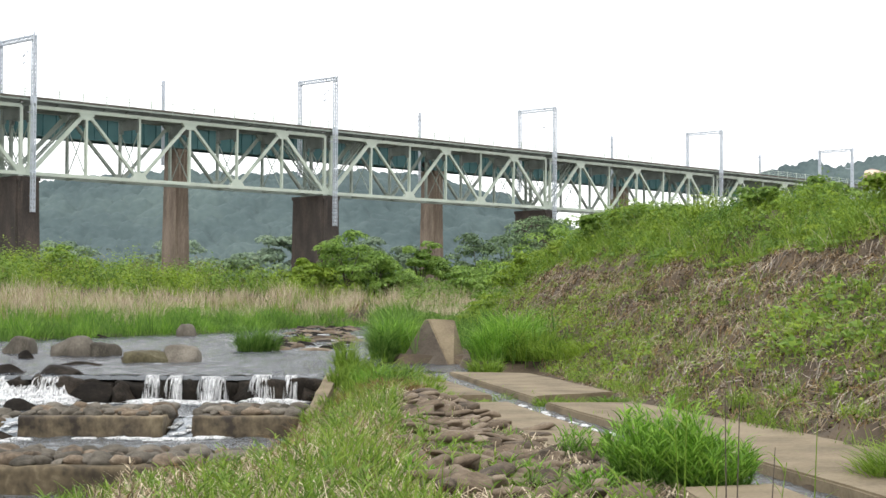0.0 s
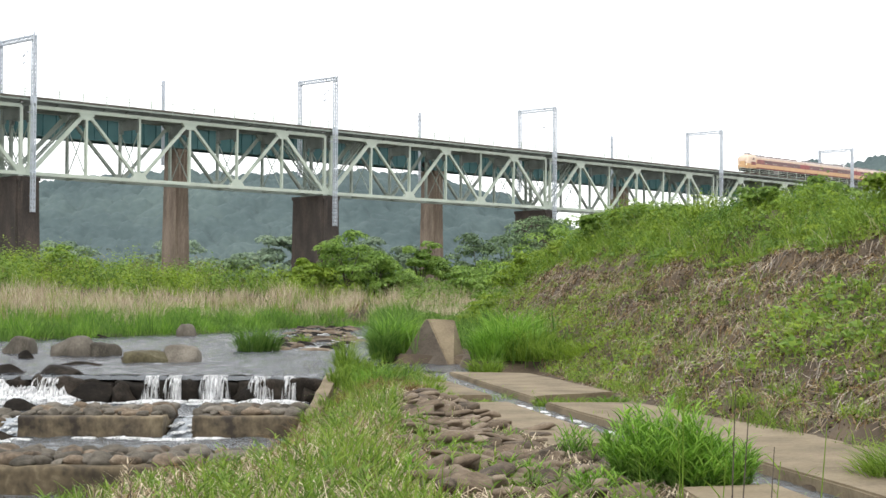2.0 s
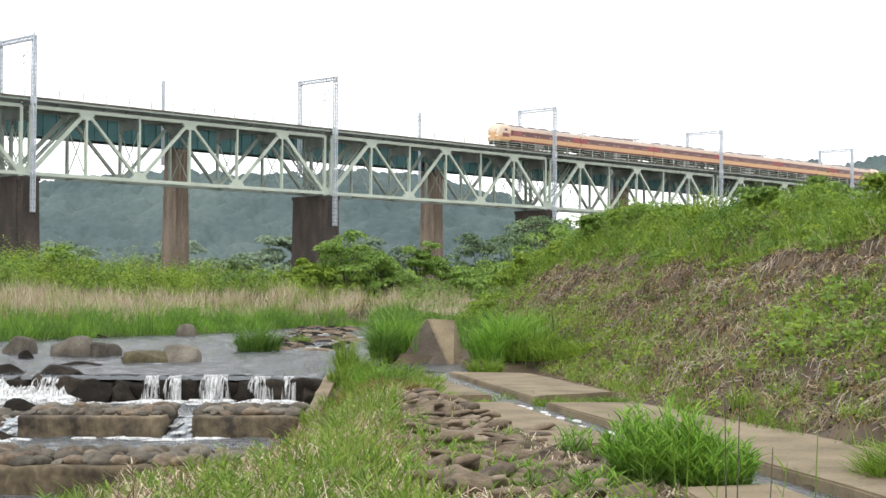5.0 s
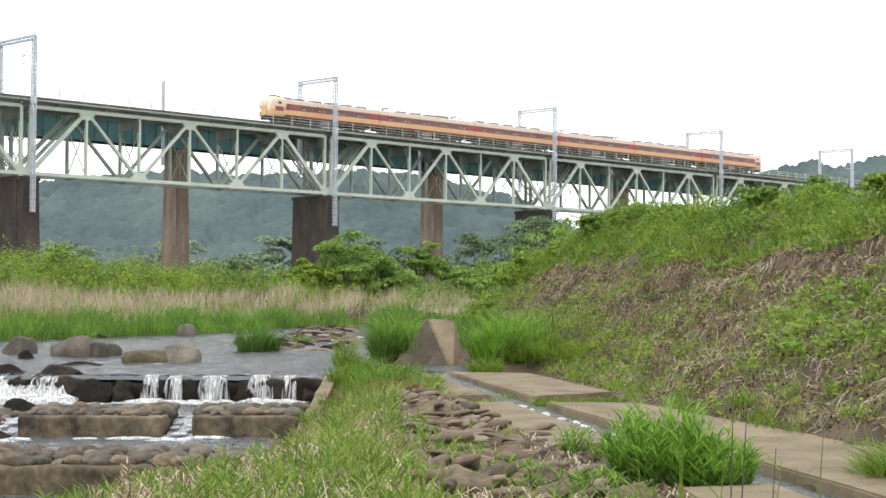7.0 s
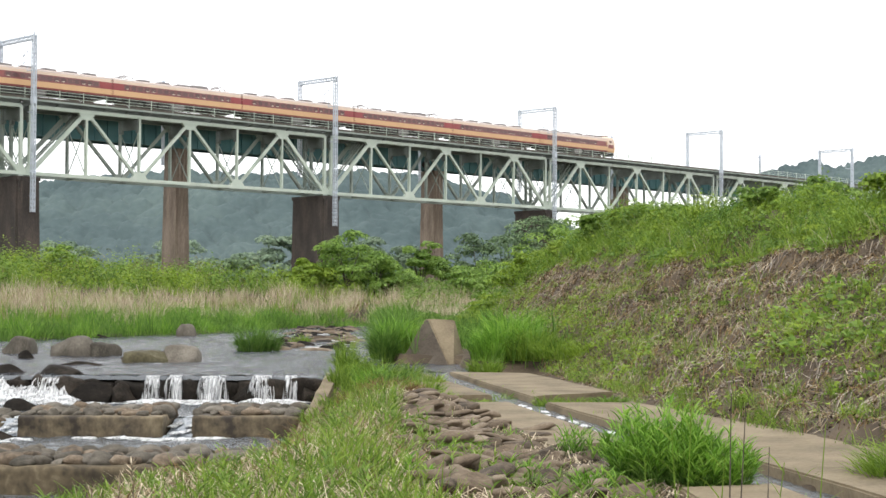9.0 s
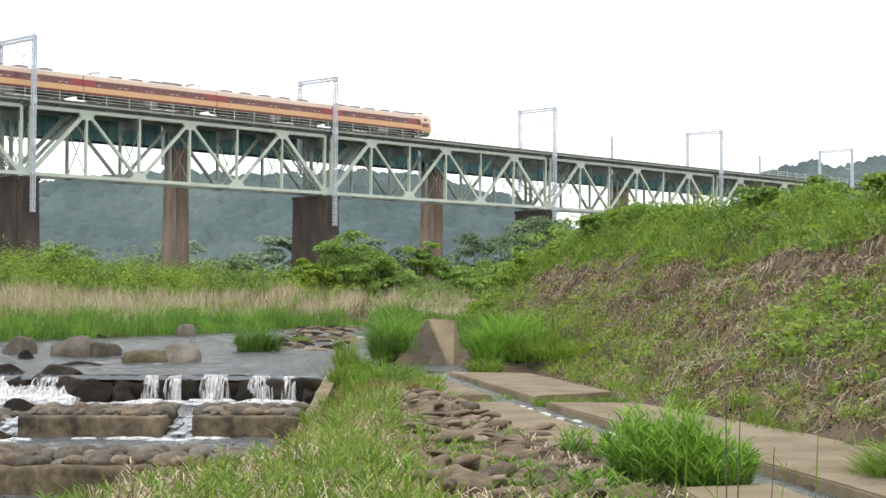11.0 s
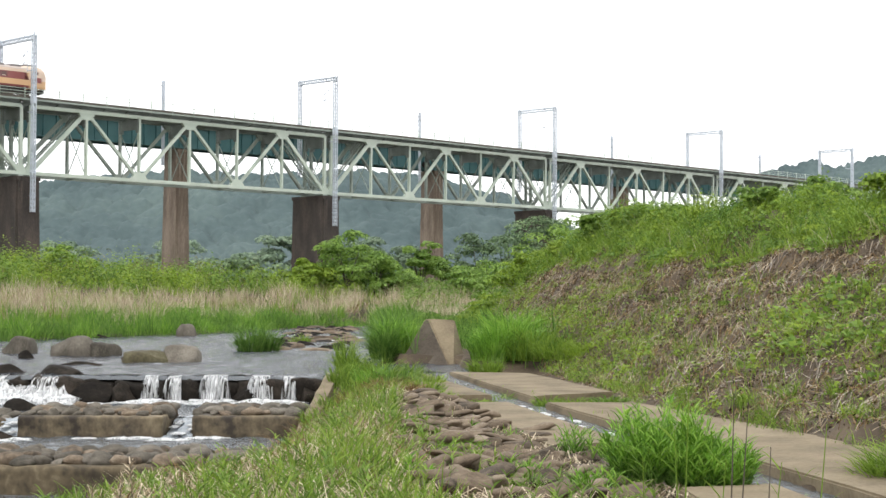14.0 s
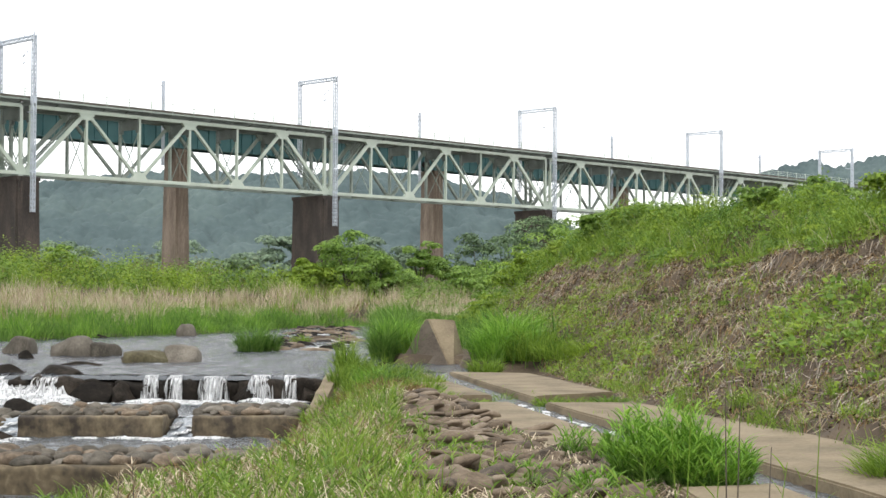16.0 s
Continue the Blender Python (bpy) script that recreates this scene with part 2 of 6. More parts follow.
def from_arrays(name, verts, faces, material, parent=None, smooth=False):
    me = bpy.data.meshes.new(name)
    me.vertices.add(len(verts))
    me.vertices.foreach_set("co", np.asarray(verts, np.float32).ravel())
    faces = np.asarray(faces, np.int32)
    k = faces.shape[1]
    me.loops.add(faces.size)
    me.loops.foreach_set("vertex_index", faces.ravel())
    me.polygons.add(len(faces))
    me.polygons.foreach_set("loop_start", np.arange(0, faces.size, k, dtype=np.int32))
    if smooth:
        me.polygons.foreach_set("use_smooth", np.ones(len(faces), bool))
    me.update(calc_edges=True)
    me.materials.append(material)
    return link(name, me, parent)


# ---- the lie of the land ----
RIGHT_EDGE = ([0, 10, 18, 22, 26, 29, 50, 52, 55, 60.5, 62.5, 65, 80, 100, 135, 170], [-11, -8.5, -6.2, -5.2, -4.0, -3.7, -3.65, -2.5, -1.7, -1.6, -2.4, -2.6, -3.2, -4.2, -6.2, -9])
LEFT_EDGE = ([0, 40, 60, 82, 102, 128, 138, 170], [-62, -43, -33, -23, -14, -8, -6.3, -9])
FOOT = ([0, 20, 27, 38, 43, 50, 57, 66, 80, 100, 120, 150], [14.5, 9.3, 7.57, 5.0, 4.7, 4.0, 3.3, 2.3, 1.7, 2.4, 4.5, 9])
CREST = ([0, 20, 30, 51, 78.6, 95, 110, 150], [28, 22.6, 20.2, 14.3, 7.9, 5.6, 6.5, 12])


def waves(x, y, size, seed):
    """Smooth unevenness between about -1 and 1."""
    r = np.random.RandomState(seed)
    out = 0
    for i in range(7):
        a, p, k = r.uniform(0, 6.28), r.uniform(0, 6.28), r.uniform(0.6, 1.7)
        out = out + np.sin((x * np.cos(a) + y * np.sin(a)) * k * 6.28 / size + p)
    return out / 3.5


def level(y):
    """Water level of the pool at that distance upstream."""
    return np.where(y > 48.9, 1.5, np.where(y > 40.6, 0.7, np.where(y > 31.5, 0.35, 0.02)))


def bank_axes(x, y):
    """How far up the levee slope (0 foot, 13 crest), and how far along it."""
    foot, crest = np.interp(y, *FOOT), np.interp(y, *CREST)
    return 13 * (x - foot) / (crest - foot), (y - 27) / 0.97


def ground_z(x, y, rough=True):
    x, y = np.asarray(x, float), np.asarray(y, float)
    xr, xl = np.interp(y, *RIGHT_EDGE), np.interp(y, *LEFT_EDGE)
    dr, dl = x - xr, xl - x
    bed = level(y) - 0.45
    # right side: a flat shelf, then the levee slope
    shelf = 1.22 + np.clip((20 - y) / 20, 0, 1) ** 1.5 * 1.1 + 0.35 * np.exp(-((x + 1.6) / 1.6) ** 2) * np.clip((46 - y) / 10, 0, 1)
    shelf = shelf - 0.62 * np.clip((-1.2 - x) / 2.2, 0, 1) * np.clip((y - 23) / 6, 0, 1) * np.clip((47.5 - y) / 3, 0, 1)
    up = np.clip((y - 49) / 1.5, 0, 1) * np.clip((-2.1 - x) / 0.4, 0, 1)
    shelf = shelf + 0.5 * np.maximum(up, np.clip((y - 56) / 2, 0, 1))
    shelf = shelf - 0.35 * (np.abs(x - np.interp(y, [15, 22, 54, 62], [5.9, 4.85, -0.25, -1.5])) < 0.62) * (y < 58)
    inlet = np.clip((y - 53.9) / 0.5, 0, 1) * np.clip((60.2 - y) / 0.4, 0, 1) * np.clip((0.75 - x) / 0.3, 0, 1)
    shelf = shelf * (1 - inlet) + 1.0 * inlet
    q, tau = bank_axes(x, y)
    q = q + 0.35 * waves(x, y, 9, 3)
    top = np.interp(y, [0, 46, 54, 66, 80, 100, 120], [6.1, 6.1, 5.45, 5.3, 5.55, 3.0, 1.9])
    levee = np.clip(q / 13, 0, 1) * top + 0.25 * waves(x, y, 14, 5) * np.clip(q / 5, 0, 1) - 0.3 * np.clip(q - 22, 0, None)
    right = shelf + np.clip(levee, 0, None)
    right = np.where(dr < 0.4, np.where(y < 29, level(y) + (right - level(y)) * np.clip(dr / 0.4, 0, 1), right), right)
    far = 1.5 + np.clip(dl + 0.8 * np.clip(y - 120, 0, 60), 0, None) * 0.085
    far = np.minimum(far, 4.4) + 0.25 * waves(x, y, 11, 9) * np.clip(dl / 6, 0, 1)
    z = np.where(dl > 0, far, np.where(dr > 0, right, bed))
    beyond = np.clip((y - 128) / 25, 0, 1)
    z = np.where((dr > 0) & (q < 16), z * (1 - beyond) + 3.6 * beyond, z)
    if rough:
        z = z + 0.05 * waves(x, y, 1.7, 11) * ((dr > 0) | (dl > 0)) + (0.13 * waves(x, y, 2.8, 14) + 0.12 * waves(x, y, 1.7, 12) + 0.07 * waves(x, y, 1.0, 13)) * (q > 0.6) * (dr > 0)
    return z


def build_ground():
    xs = np.concatenate([[-2600, -1500, -800, -450, -260], np.arange(-180, -40, 6), np.arange(-40, -16, 1.5), np.arange(-16, 26, 0.35), np.arange(26, 60, 2), np.arange(60, 200, 8), [260, 450, 800, 1500, 2600]])
    ys = np.concatenate([[-400, -120, -40, -15], np.arange(-5, 12, 1.5), np.arange(12, 66, 0.35), np.arange(66, 140, 1.2), np.arange(140, 260, 6), np.arange(260, 700, 40), [800, 1200, 2000, 3200, 4500]])
    gx, gy = np.meshgrid(xs, ys)
    v = np.stack([gx, gy, ground_z(gx, gy)], -1).reshape(-1, 3)
    w = len(xs)
    i = (np.arange(len(ys) - 1)[:, None] * w + np.arange(w - 1)[None]).ravel()
    g = from_arrays("ground", v, np.stack([i, i + 1, i + w + 1, i + w], 1), SOIL, smooth=True)
    tagged(g, "brown soil of the river banks and levee with dry litter", "ground", kind="structure")


build_ground()


# ---- water ----
def water_sheet(name, x0, x1, y0, y1, z, step, amp, material, label):
    xs, ys = np.arange(x0, x1 + step, step), np.arange(y0, y1 + step / 2, step)
    ys[-1] = y1
    gx, gy = np.meshgrid(xs, ys)
    gz = z + amp * (waves(gx, gy * 0.6, 1.3, 21) + 0.6 * waves(gx, gy, 0.5, 22))
    v = np.stack([gx, gy, gz], -1).reshape(-1, 3)
    w = len(xs)
    i = (np.arange(len(ys) - 1)[:, None] * w + np.arange(w - 1)[None]).ravel()
    return tagged(from_arrays(name, v, np.stack([i, i + 1, i + w + 1, i + w], 1), material, smooth=True), label, "water", kind="structure")


water_sheet("water_upper_pool", -46, -2.4, 48.75, 143, 1.5, 0.28, 0.03, WATER, "grey rippled river water above the weir")
water_sheet("water_inlet", -2.6, 0.9, 53.9, 60.3, 1.38, 0.14, 0.02, WATER, "calm river water before the wing wall")
water_sheet("water_middle_pool", -40, -3.6, 42.5, 48.9, 0.7, 0.12, 0.03, WATER_FAST, "churned river water below the waterfall")
water_sheet("water_lower_pool", -40, -3.6, 31.7, 40.4, 0.35, 0.12, 0.025, WATER_FAST, "shallow running water between concrete sills")
water_sheet("water_bottom_pool", -40, -3.3, 0, 31.35, 0.02, 0.25, 0.02, WATER_FAST, "dark running water below the last sill")


# ---- the railway bridges ----
BRIDGE = pose(-48.99, 186.41, 4.0, 0, 0, math.degrees(0.81125))
PITCH, PANEL = 48.157, 7.8248
TOP, LOW, GAUGE = 22.18, 14.23, 4.1
RAIL = 23.48


def along(s, w=0.0, z=0.0):
    return BRIDGE @ Matrix.Translation((s, w, z))


def build_truss_span():
    span = thing("truss_span", along(0), "pale green steel deck truss span of a railway bridge", "bridge span", "truss spans of the railway bridge")
    end = 6 * PANEL
    # the inner truss takes the paint copy that has shade in it
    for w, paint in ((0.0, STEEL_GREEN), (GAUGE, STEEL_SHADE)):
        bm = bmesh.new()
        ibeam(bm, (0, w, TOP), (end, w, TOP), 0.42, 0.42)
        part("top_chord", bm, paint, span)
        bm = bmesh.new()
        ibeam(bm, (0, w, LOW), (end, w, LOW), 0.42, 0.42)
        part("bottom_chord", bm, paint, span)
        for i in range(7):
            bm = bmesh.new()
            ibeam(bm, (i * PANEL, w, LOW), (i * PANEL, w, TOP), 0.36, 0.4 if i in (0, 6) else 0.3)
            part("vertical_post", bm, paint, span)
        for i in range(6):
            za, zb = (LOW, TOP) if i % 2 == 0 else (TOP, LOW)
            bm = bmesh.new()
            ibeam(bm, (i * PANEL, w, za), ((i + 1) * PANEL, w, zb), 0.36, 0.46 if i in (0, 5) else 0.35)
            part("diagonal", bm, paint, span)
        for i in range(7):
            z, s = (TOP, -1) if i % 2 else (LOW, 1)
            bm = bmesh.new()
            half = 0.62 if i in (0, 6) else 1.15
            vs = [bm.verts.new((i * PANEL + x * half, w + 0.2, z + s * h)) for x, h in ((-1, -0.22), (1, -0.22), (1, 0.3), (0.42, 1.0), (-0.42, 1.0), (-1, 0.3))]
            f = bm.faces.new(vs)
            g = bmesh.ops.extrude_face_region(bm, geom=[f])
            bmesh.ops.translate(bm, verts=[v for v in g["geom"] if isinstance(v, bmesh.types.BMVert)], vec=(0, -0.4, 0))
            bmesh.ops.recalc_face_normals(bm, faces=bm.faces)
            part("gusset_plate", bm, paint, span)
    for i in range(7):
        x = i * PANEL
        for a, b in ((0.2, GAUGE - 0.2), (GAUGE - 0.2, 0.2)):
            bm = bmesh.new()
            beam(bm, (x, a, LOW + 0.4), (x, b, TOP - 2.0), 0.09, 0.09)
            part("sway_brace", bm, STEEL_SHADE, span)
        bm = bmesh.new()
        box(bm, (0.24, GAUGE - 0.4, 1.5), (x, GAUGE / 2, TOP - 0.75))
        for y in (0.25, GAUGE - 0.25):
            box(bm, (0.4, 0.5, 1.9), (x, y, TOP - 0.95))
        part("cross_girder", bm, STEEL_DEEP_SHADE, span)
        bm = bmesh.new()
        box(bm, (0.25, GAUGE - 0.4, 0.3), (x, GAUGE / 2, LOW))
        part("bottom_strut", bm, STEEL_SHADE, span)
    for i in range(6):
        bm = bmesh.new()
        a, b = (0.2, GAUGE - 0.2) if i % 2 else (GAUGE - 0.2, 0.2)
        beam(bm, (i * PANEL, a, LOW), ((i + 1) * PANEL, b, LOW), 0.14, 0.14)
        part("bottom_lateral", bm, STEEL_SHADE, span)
    # laced stair of bars in the first and last panel, by the inner truss
    for x0, x1, za, zb in ((0.6, PANEL - 0.4, LOW + 0.8, TOP - 0.4), (5 * PANEL + 0.4, end - 0.6, TOP - 0.4, LOW + 0.8)):
        bm = bmesh.new()
        for y in (1.2, 1.9):
            beam(bm, (x0, y, za), (x1, y, zb), 0.08, 0.2)
            beam(bm, (x0, y, za + 1.0), (x1, y, zb + 1.0), 0.05, 0.05)
        for k in range(24):
            f = (k + 0.5) / 24
            box(bm, (0.28, 0.66, 0.05), (x0 + (x1 - x0) * f, 1.55, za + (zb - za) * f))
            if k % 4 == 0:
                for y in (1.2, 1.9):
                    box(bm, (0.05, 0.05, 1.0), (x0 + (x1 - x0) * f, y, za + (zb - za) * f + 0.5))
        part("inspection_stair", bm, STEEL_SHADE, span, "grey steel inspection stair with handrails")
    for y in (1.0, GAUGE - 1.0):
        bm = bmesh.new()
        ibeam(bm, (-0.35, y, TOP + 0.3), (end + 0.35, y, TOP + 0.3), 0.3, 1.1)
        part("stringer", bm, STEEL_DEEP_SHADE, span)
    bm = bmesh.new()
    ibeam(bm, (-0.67, -0.72, TOP + 0.74), (end + 0.67, -0.72, TOP + 0.74), 0.12, 0.2, 0.03)
    part("walkway_edge", bm, STEEL_SHADE, span)
    arm = mesh_of(beam(bmesh.new(), (0, -0.72, 0.6), (0, 0.1, 0.3), 0.08, 0.1), STEEL_DEEP_SHADE)
    for k in range(15):
        link("walkway_bracket", arm, span, Matrix.Translation((0.3 + (end - 0.6) * k / 14, 0, TOP)))
    bm = bmesh.new()
    box(bm, (end + 1.34, 1.0, 0.08), (end / 2, -0.2, TOP + 0.92))
    part("walkway", bm, TIMBER, span, "dark timber walkway boards beside the track")
    bm = bmesh.new()
    box(bm, (end + 1.34, 0.1, 0.24), (end / 2, 0.42, TOP + 1.16))
    part("guard_timber", bm, TIMBER, span)
    for k in range(int((end + 1.2) / 0.62)):
        bm = bmesh.new() if k == 0 else bm
        if k == 0:
            first = box(bm, (0.22, 2.9, 0.22), (0, 0, 0))
            me = mesh_of(first, TIMBER)
        link("sleeper", me, span, Matrix.Translation((-0.5 + k * 0.62, GAUGE / 2, TOP + 1.06)))
    for y in (GAUGE / 2 - 0.534, GAUGE / 2 + 0.534):
        bm = bmesh.new()
        box(bm, (end + 1.357, 0.07, 0.13), (end / 2, y, RAIL - 0.065))
        part("rail", bm, RAIL_STEEL, span)
    n = 15
    post = bmesh.new()
    box(post, (0.08, 0.08, 1.45), (0, 0, 0.57))
    pme = mesh_of(post, STEEL_GREEN)
    for k in range(n):
        x = 0.3 + (end - 0.2) * k / (n - 1)
        link("railing_post", pme, span, Matrix.Translation((x, -0.66, TOP + 0.85)))
    for z in (1.05, 0.7, 0.35):
        bm = bmesh.new()
        rod(bm, (-0.6, -0.66, TOP + 0.95 + z), (end + 0.6, -0.66, TOP + 0.95 + z), 0.032, 6)
        part("railing_bar", bm, STEEL_GREEN, span)
    return span


SPAN = build_truss_span()
for k in (-1, 1, 2, 3, 4, 5):
    copy_thing(SPAN, along(k * PITCH))


def build_pier(name, sx, sy, height, material, label, group, spread=0.1, lip=0.3):
    p = thing(name, Matrix(), label, "bridge pier", group)
    bm = bmesh.new()
    r = bmesh.ops.create_cube(bm, size=1.0)["verts"]
    for v in r:
        k = 1.0 + (spread if v.co.z < 0 else 0.0)
        v.co = Vector((v.co.x * sx * k, v.co.y * sy * (1 + (k - 1) * 0.5), v.co.z * height - height / 2))
    bmesh.ops.bevel(bm, geom=[e for e in bm.edges if abs(e.verts[0].co.z - e.verts[1].co.z) > 1], offset=0.22, segments=2, affect="EDGES")
    part("shaft", bm, material, p)
    bm = bmesh.new()
    box(bm, (sx + lip, sy + lip, 0.5), (0, 0, 0.25), None, 0.06)
    part("coping", bm, material, p)
    # upright ribs of brickwork down the faces
    rib = box(bmesh.new(), (0.3, 0.16, height - 0.2), (0, 0, -height / 2), None, 0.03)
    me = mesh_of(rib, material)
    for sgn in (-1, 1):
        for x in (-0.3, 0.05, 0.35):
            link("rib", me, p, pose(x * sx, sgn * (sy / 2 + 0.06), 0, -sgn * math.degrees(math.atan(0.025 * sy / height)) , 0, 0))
    return p


PIER = build_pier("brick_pier", 3.1, 6.6, 14.5, BRICK_DARK, "dark sooty brick pier under the truss spans", "brick piers under the truss spans", 0.12, 0.12)
for k in range(-1, 6):
    m = along(k * PITCH - 0.6, 2.45, 13.3)
    if k == -1:
        PIER.matrix_basis = m
    else:
        copy_thing(PIER, m)
bear = box(bmesh.new(), (0.7, 0.6, 0.22), (0, 0, 0.11), None, 0.03)
BEARING = tagged(link("bridge_bearing", mesh_of(bear, STEEL_SHADE), None, along(0.1, 0, 13.8)), "grey steel bearing block on a pier top", "bridge bearing", "bearings of the truss spans")
for k in range(-1, 6):
    for s in (0.1, PITCH - 1.3 - PITCH):
        for w in (0.0, GAUGE):
            if not (k == 0 and s == 0.1 and w == 0.0):
                copy_thing(BEARING, along(k * PITCH + s, w, 13.8))

SLIM = build_pier("slim_pier", 1.9, 3.1, 19, BRICK_RED, "red-brown brick pier of the plate girder bridge", "brick piers of the girder bridge", 0.3, 0.3)
for k, s in enumerate((-20.2, 28.6, 78.6, 127.4, 176.0, 225.0)):
    m = along(s, 9.6, 19.1)
    if k == 0:
        SLIM.matrix_basis = m
    else:
        copy_thing(SLIM, m)


def build_girder():
    g = thing("girder_span", along(0), "dark teal plate girder span behind the truss bridge", "bridge span", "plate girder spans")
    n = 49.0
    for w in (0.0, 3.0):
        bm = bmesh.new()
        box(bm, (n - 0.1, 0.06, 3.0), (n / 2, w, 1.5))
        part("girder_web", bm, TEAL, g)
        for z in (0.04, 2.96):
            bm = bmesh.new()
            box(bm, (n - 0.1, 0.5, 0.08), (n / 2, w, z))
            part("girder_flange", bm, TEAL, g)
        st = mesh_of(box(bmesh.new(), (0.06, 0.36, 2.8), (0, 0, 1.5)), TEAL)
        for k in range(26):
            link("stiffener", st, g, Matrix.Translation((0.6 + k * (n - 1.2) / 25, w, 0)))
    bm = bmesh.new()
    box(bm, (n - 0.02, 4.6, 0.25), (n / 2, 1.5, 3.2))
    part("deck", bm, TIMBER, g)
    for y in (0.97, 2.03):
        bm = bmesh.new()
        box(bm, (n, 0.07, 0.15), (n / 2, y, 3.4))
        part("rail", bm, RAIL_STEEL, g)
    return g


GIRDER = build_girder()
GIRDER.matrix_basis = along(-20.5 - 49, 8.1, 19.68)
for s in (-20.5, 28.5, 77.5, 126.5, 175.5):
    copy_thing(GIRDER, along(s, 8.1, 19.68))


def lattice(bm, a, b, w, step, bar, leg):
    """A square lattice column or beam from a to b."""
    a, b = Vector(a), Vector(b)
    d = (b - a)
    n = max(2, int(d.length / step))
    t = d.to_track_quat("X", "Z").to_matrix()
    cs = [t @ Vector((0, sy * w / 2, sz * w / 2)) for sy, sz in ((-1, -1), (1, -1), (1, 1), (-1, 1))]
    for c in cs:
        beam(bm, a + c, b + c, leg, leg)
    for i in range(n):
        p, q = a + d * (i / n), a + d * ((i + 1) / n)
        for j in range(4):
            c0, c1 = cs[j], cs[(j + 1) % 4]
            if (i + j) % 2:
                c0, c1 = c1, c0
            beam(bm, p + c0, q + c1, bar, bar)
    return bm


def build_portal():
    p = thing("catenary_portal", along(-0.29), "grey galvanised lattice portal carrying overhead line fittings", "catenary portal", "catenary portals on the bridge")
    top = 30.6
    for w, foot in ((-1.255, 9.6), (6.24, 17.0)):
        bm = bmesh.new()
        lattice(bm, (0, w, foot), (0, w, top), 0.38, 0.5, 0.06, 0.11)
        part("lattice_post", bm, GALV, p)
    bm = bmesh.new()
    lattice(bm, (0, -1.4, top - 0.35), (0, 6.4, top - 0.35), 0.42, 0.5, 0.07, 0.12)
    part("cross_beam", bm, GALV, p)
    for z in (-0.7, 0.9):
        bm = bmesh.new()
        box(bm, (0.16, 1.3, 0.14), (0, -0.7, TOP + z))
        part("bracket_arm", bm, GALV, p)
    bm = bmesh.new()
    box(bm, (0.5, 0.7, 0.9), (0, -1.255, TOP + 0.6), None, 0.04)
    part("post_bracket", bm, GALV, p)
    for z in (11.5, 14.2):
        bm = bmesh.new()
        box(bm, (0.6, 0.55, 0.12), (0, -1.2, z))
        part("post_clamp", bm, GALV, p)
    bm = bmesh.new()
    rod(bm, (0, -1.0, top - 4.2), (0, 0.2, top - 4.2), 0.05)
    rod(bm, (0, 0.2, top - 4.3), (0, 0.2, top - 1.6), 0.04)
    rod(bm, (0, 0.2, top - 1.8), (0, 2.2, top - 3.2), 0.025)
    rod(bm, (0, 0.2, top - 3.0), (0, 2.4, top - 3.4), 0.025)
    part("registration_arm", bm, GALV, p)
    for y, z in ((0.8, top - 2.2), (0.8, top - 3.1)):
        bm = bmesh.new()
        for k in range(4):
            rod(bm, (0, y + k * 0.1, z - k * 0.06), (0, y + k * 0.1 + 0.05, z - k * 0.06 - 0.03), 0.09, 8)
        part("insulator", bm, GALV, p)
    bm = bmesh.new()
    rod(bm, (0, 0.9, top - 0.1), (0, 0.9, top + 0.9), 0.04)
    rod(bm, (0, 0.9, top + 0.85), (0, 0.4, top + 1.05), 0.03)
    part("wire_hook", bm, GALV, p)
    for y in (-1.3, 6.3):
        bm = bmesh.new()
        rod(bm, (0, y, top - 0.2), (0, y, top + 0.45), 0.07)
        part("post_cap", bm, GALV, p)
    return p


gear = box(bmesh.new(), (1.5, 0.7, 0.9), (0, 0, 0), None, 0.2)
tagged(link("equipment_box", mesh_of(gear, UNDER), None, along(75.3, 7.7, 20.35)), "dark rounded equipment box fixed to the girder", "equipment box")

PORTAL = build_portal()
for k in (-1, 1, 2, 3, 4):
    copy_thing(PORTAL, along(k * PITCH - 0.29))


def build_feeder_pole():
    p = thing("feeder_pole", along(0), "slim grey lattice pole with insulators beside the track", "line pole", "feeder poles along the bridge")
    bm = bmesh.new()
    lattice(bm, (0, 0, 17.0), (0, 0, 28.2), 0.22, 0.45, 0.05, 0.09)
    part("pole", bm, GALV, p)
    for z in (27.6, 26.9, 26.2):
        bm = bmesh.new()
        rod(bm, (0, 0.1, z), (0.1, 0.8, z + 0.1), 0.07)
        part("insulator", bm, GALV, p)
    return p


POLE = build_feeder_pole()
POLE.matrix_basis = along(23.9, 6.24)
for s in (72.4, 121.0, 169.2):
    copy_thing(POLE, along(s, 6.24))


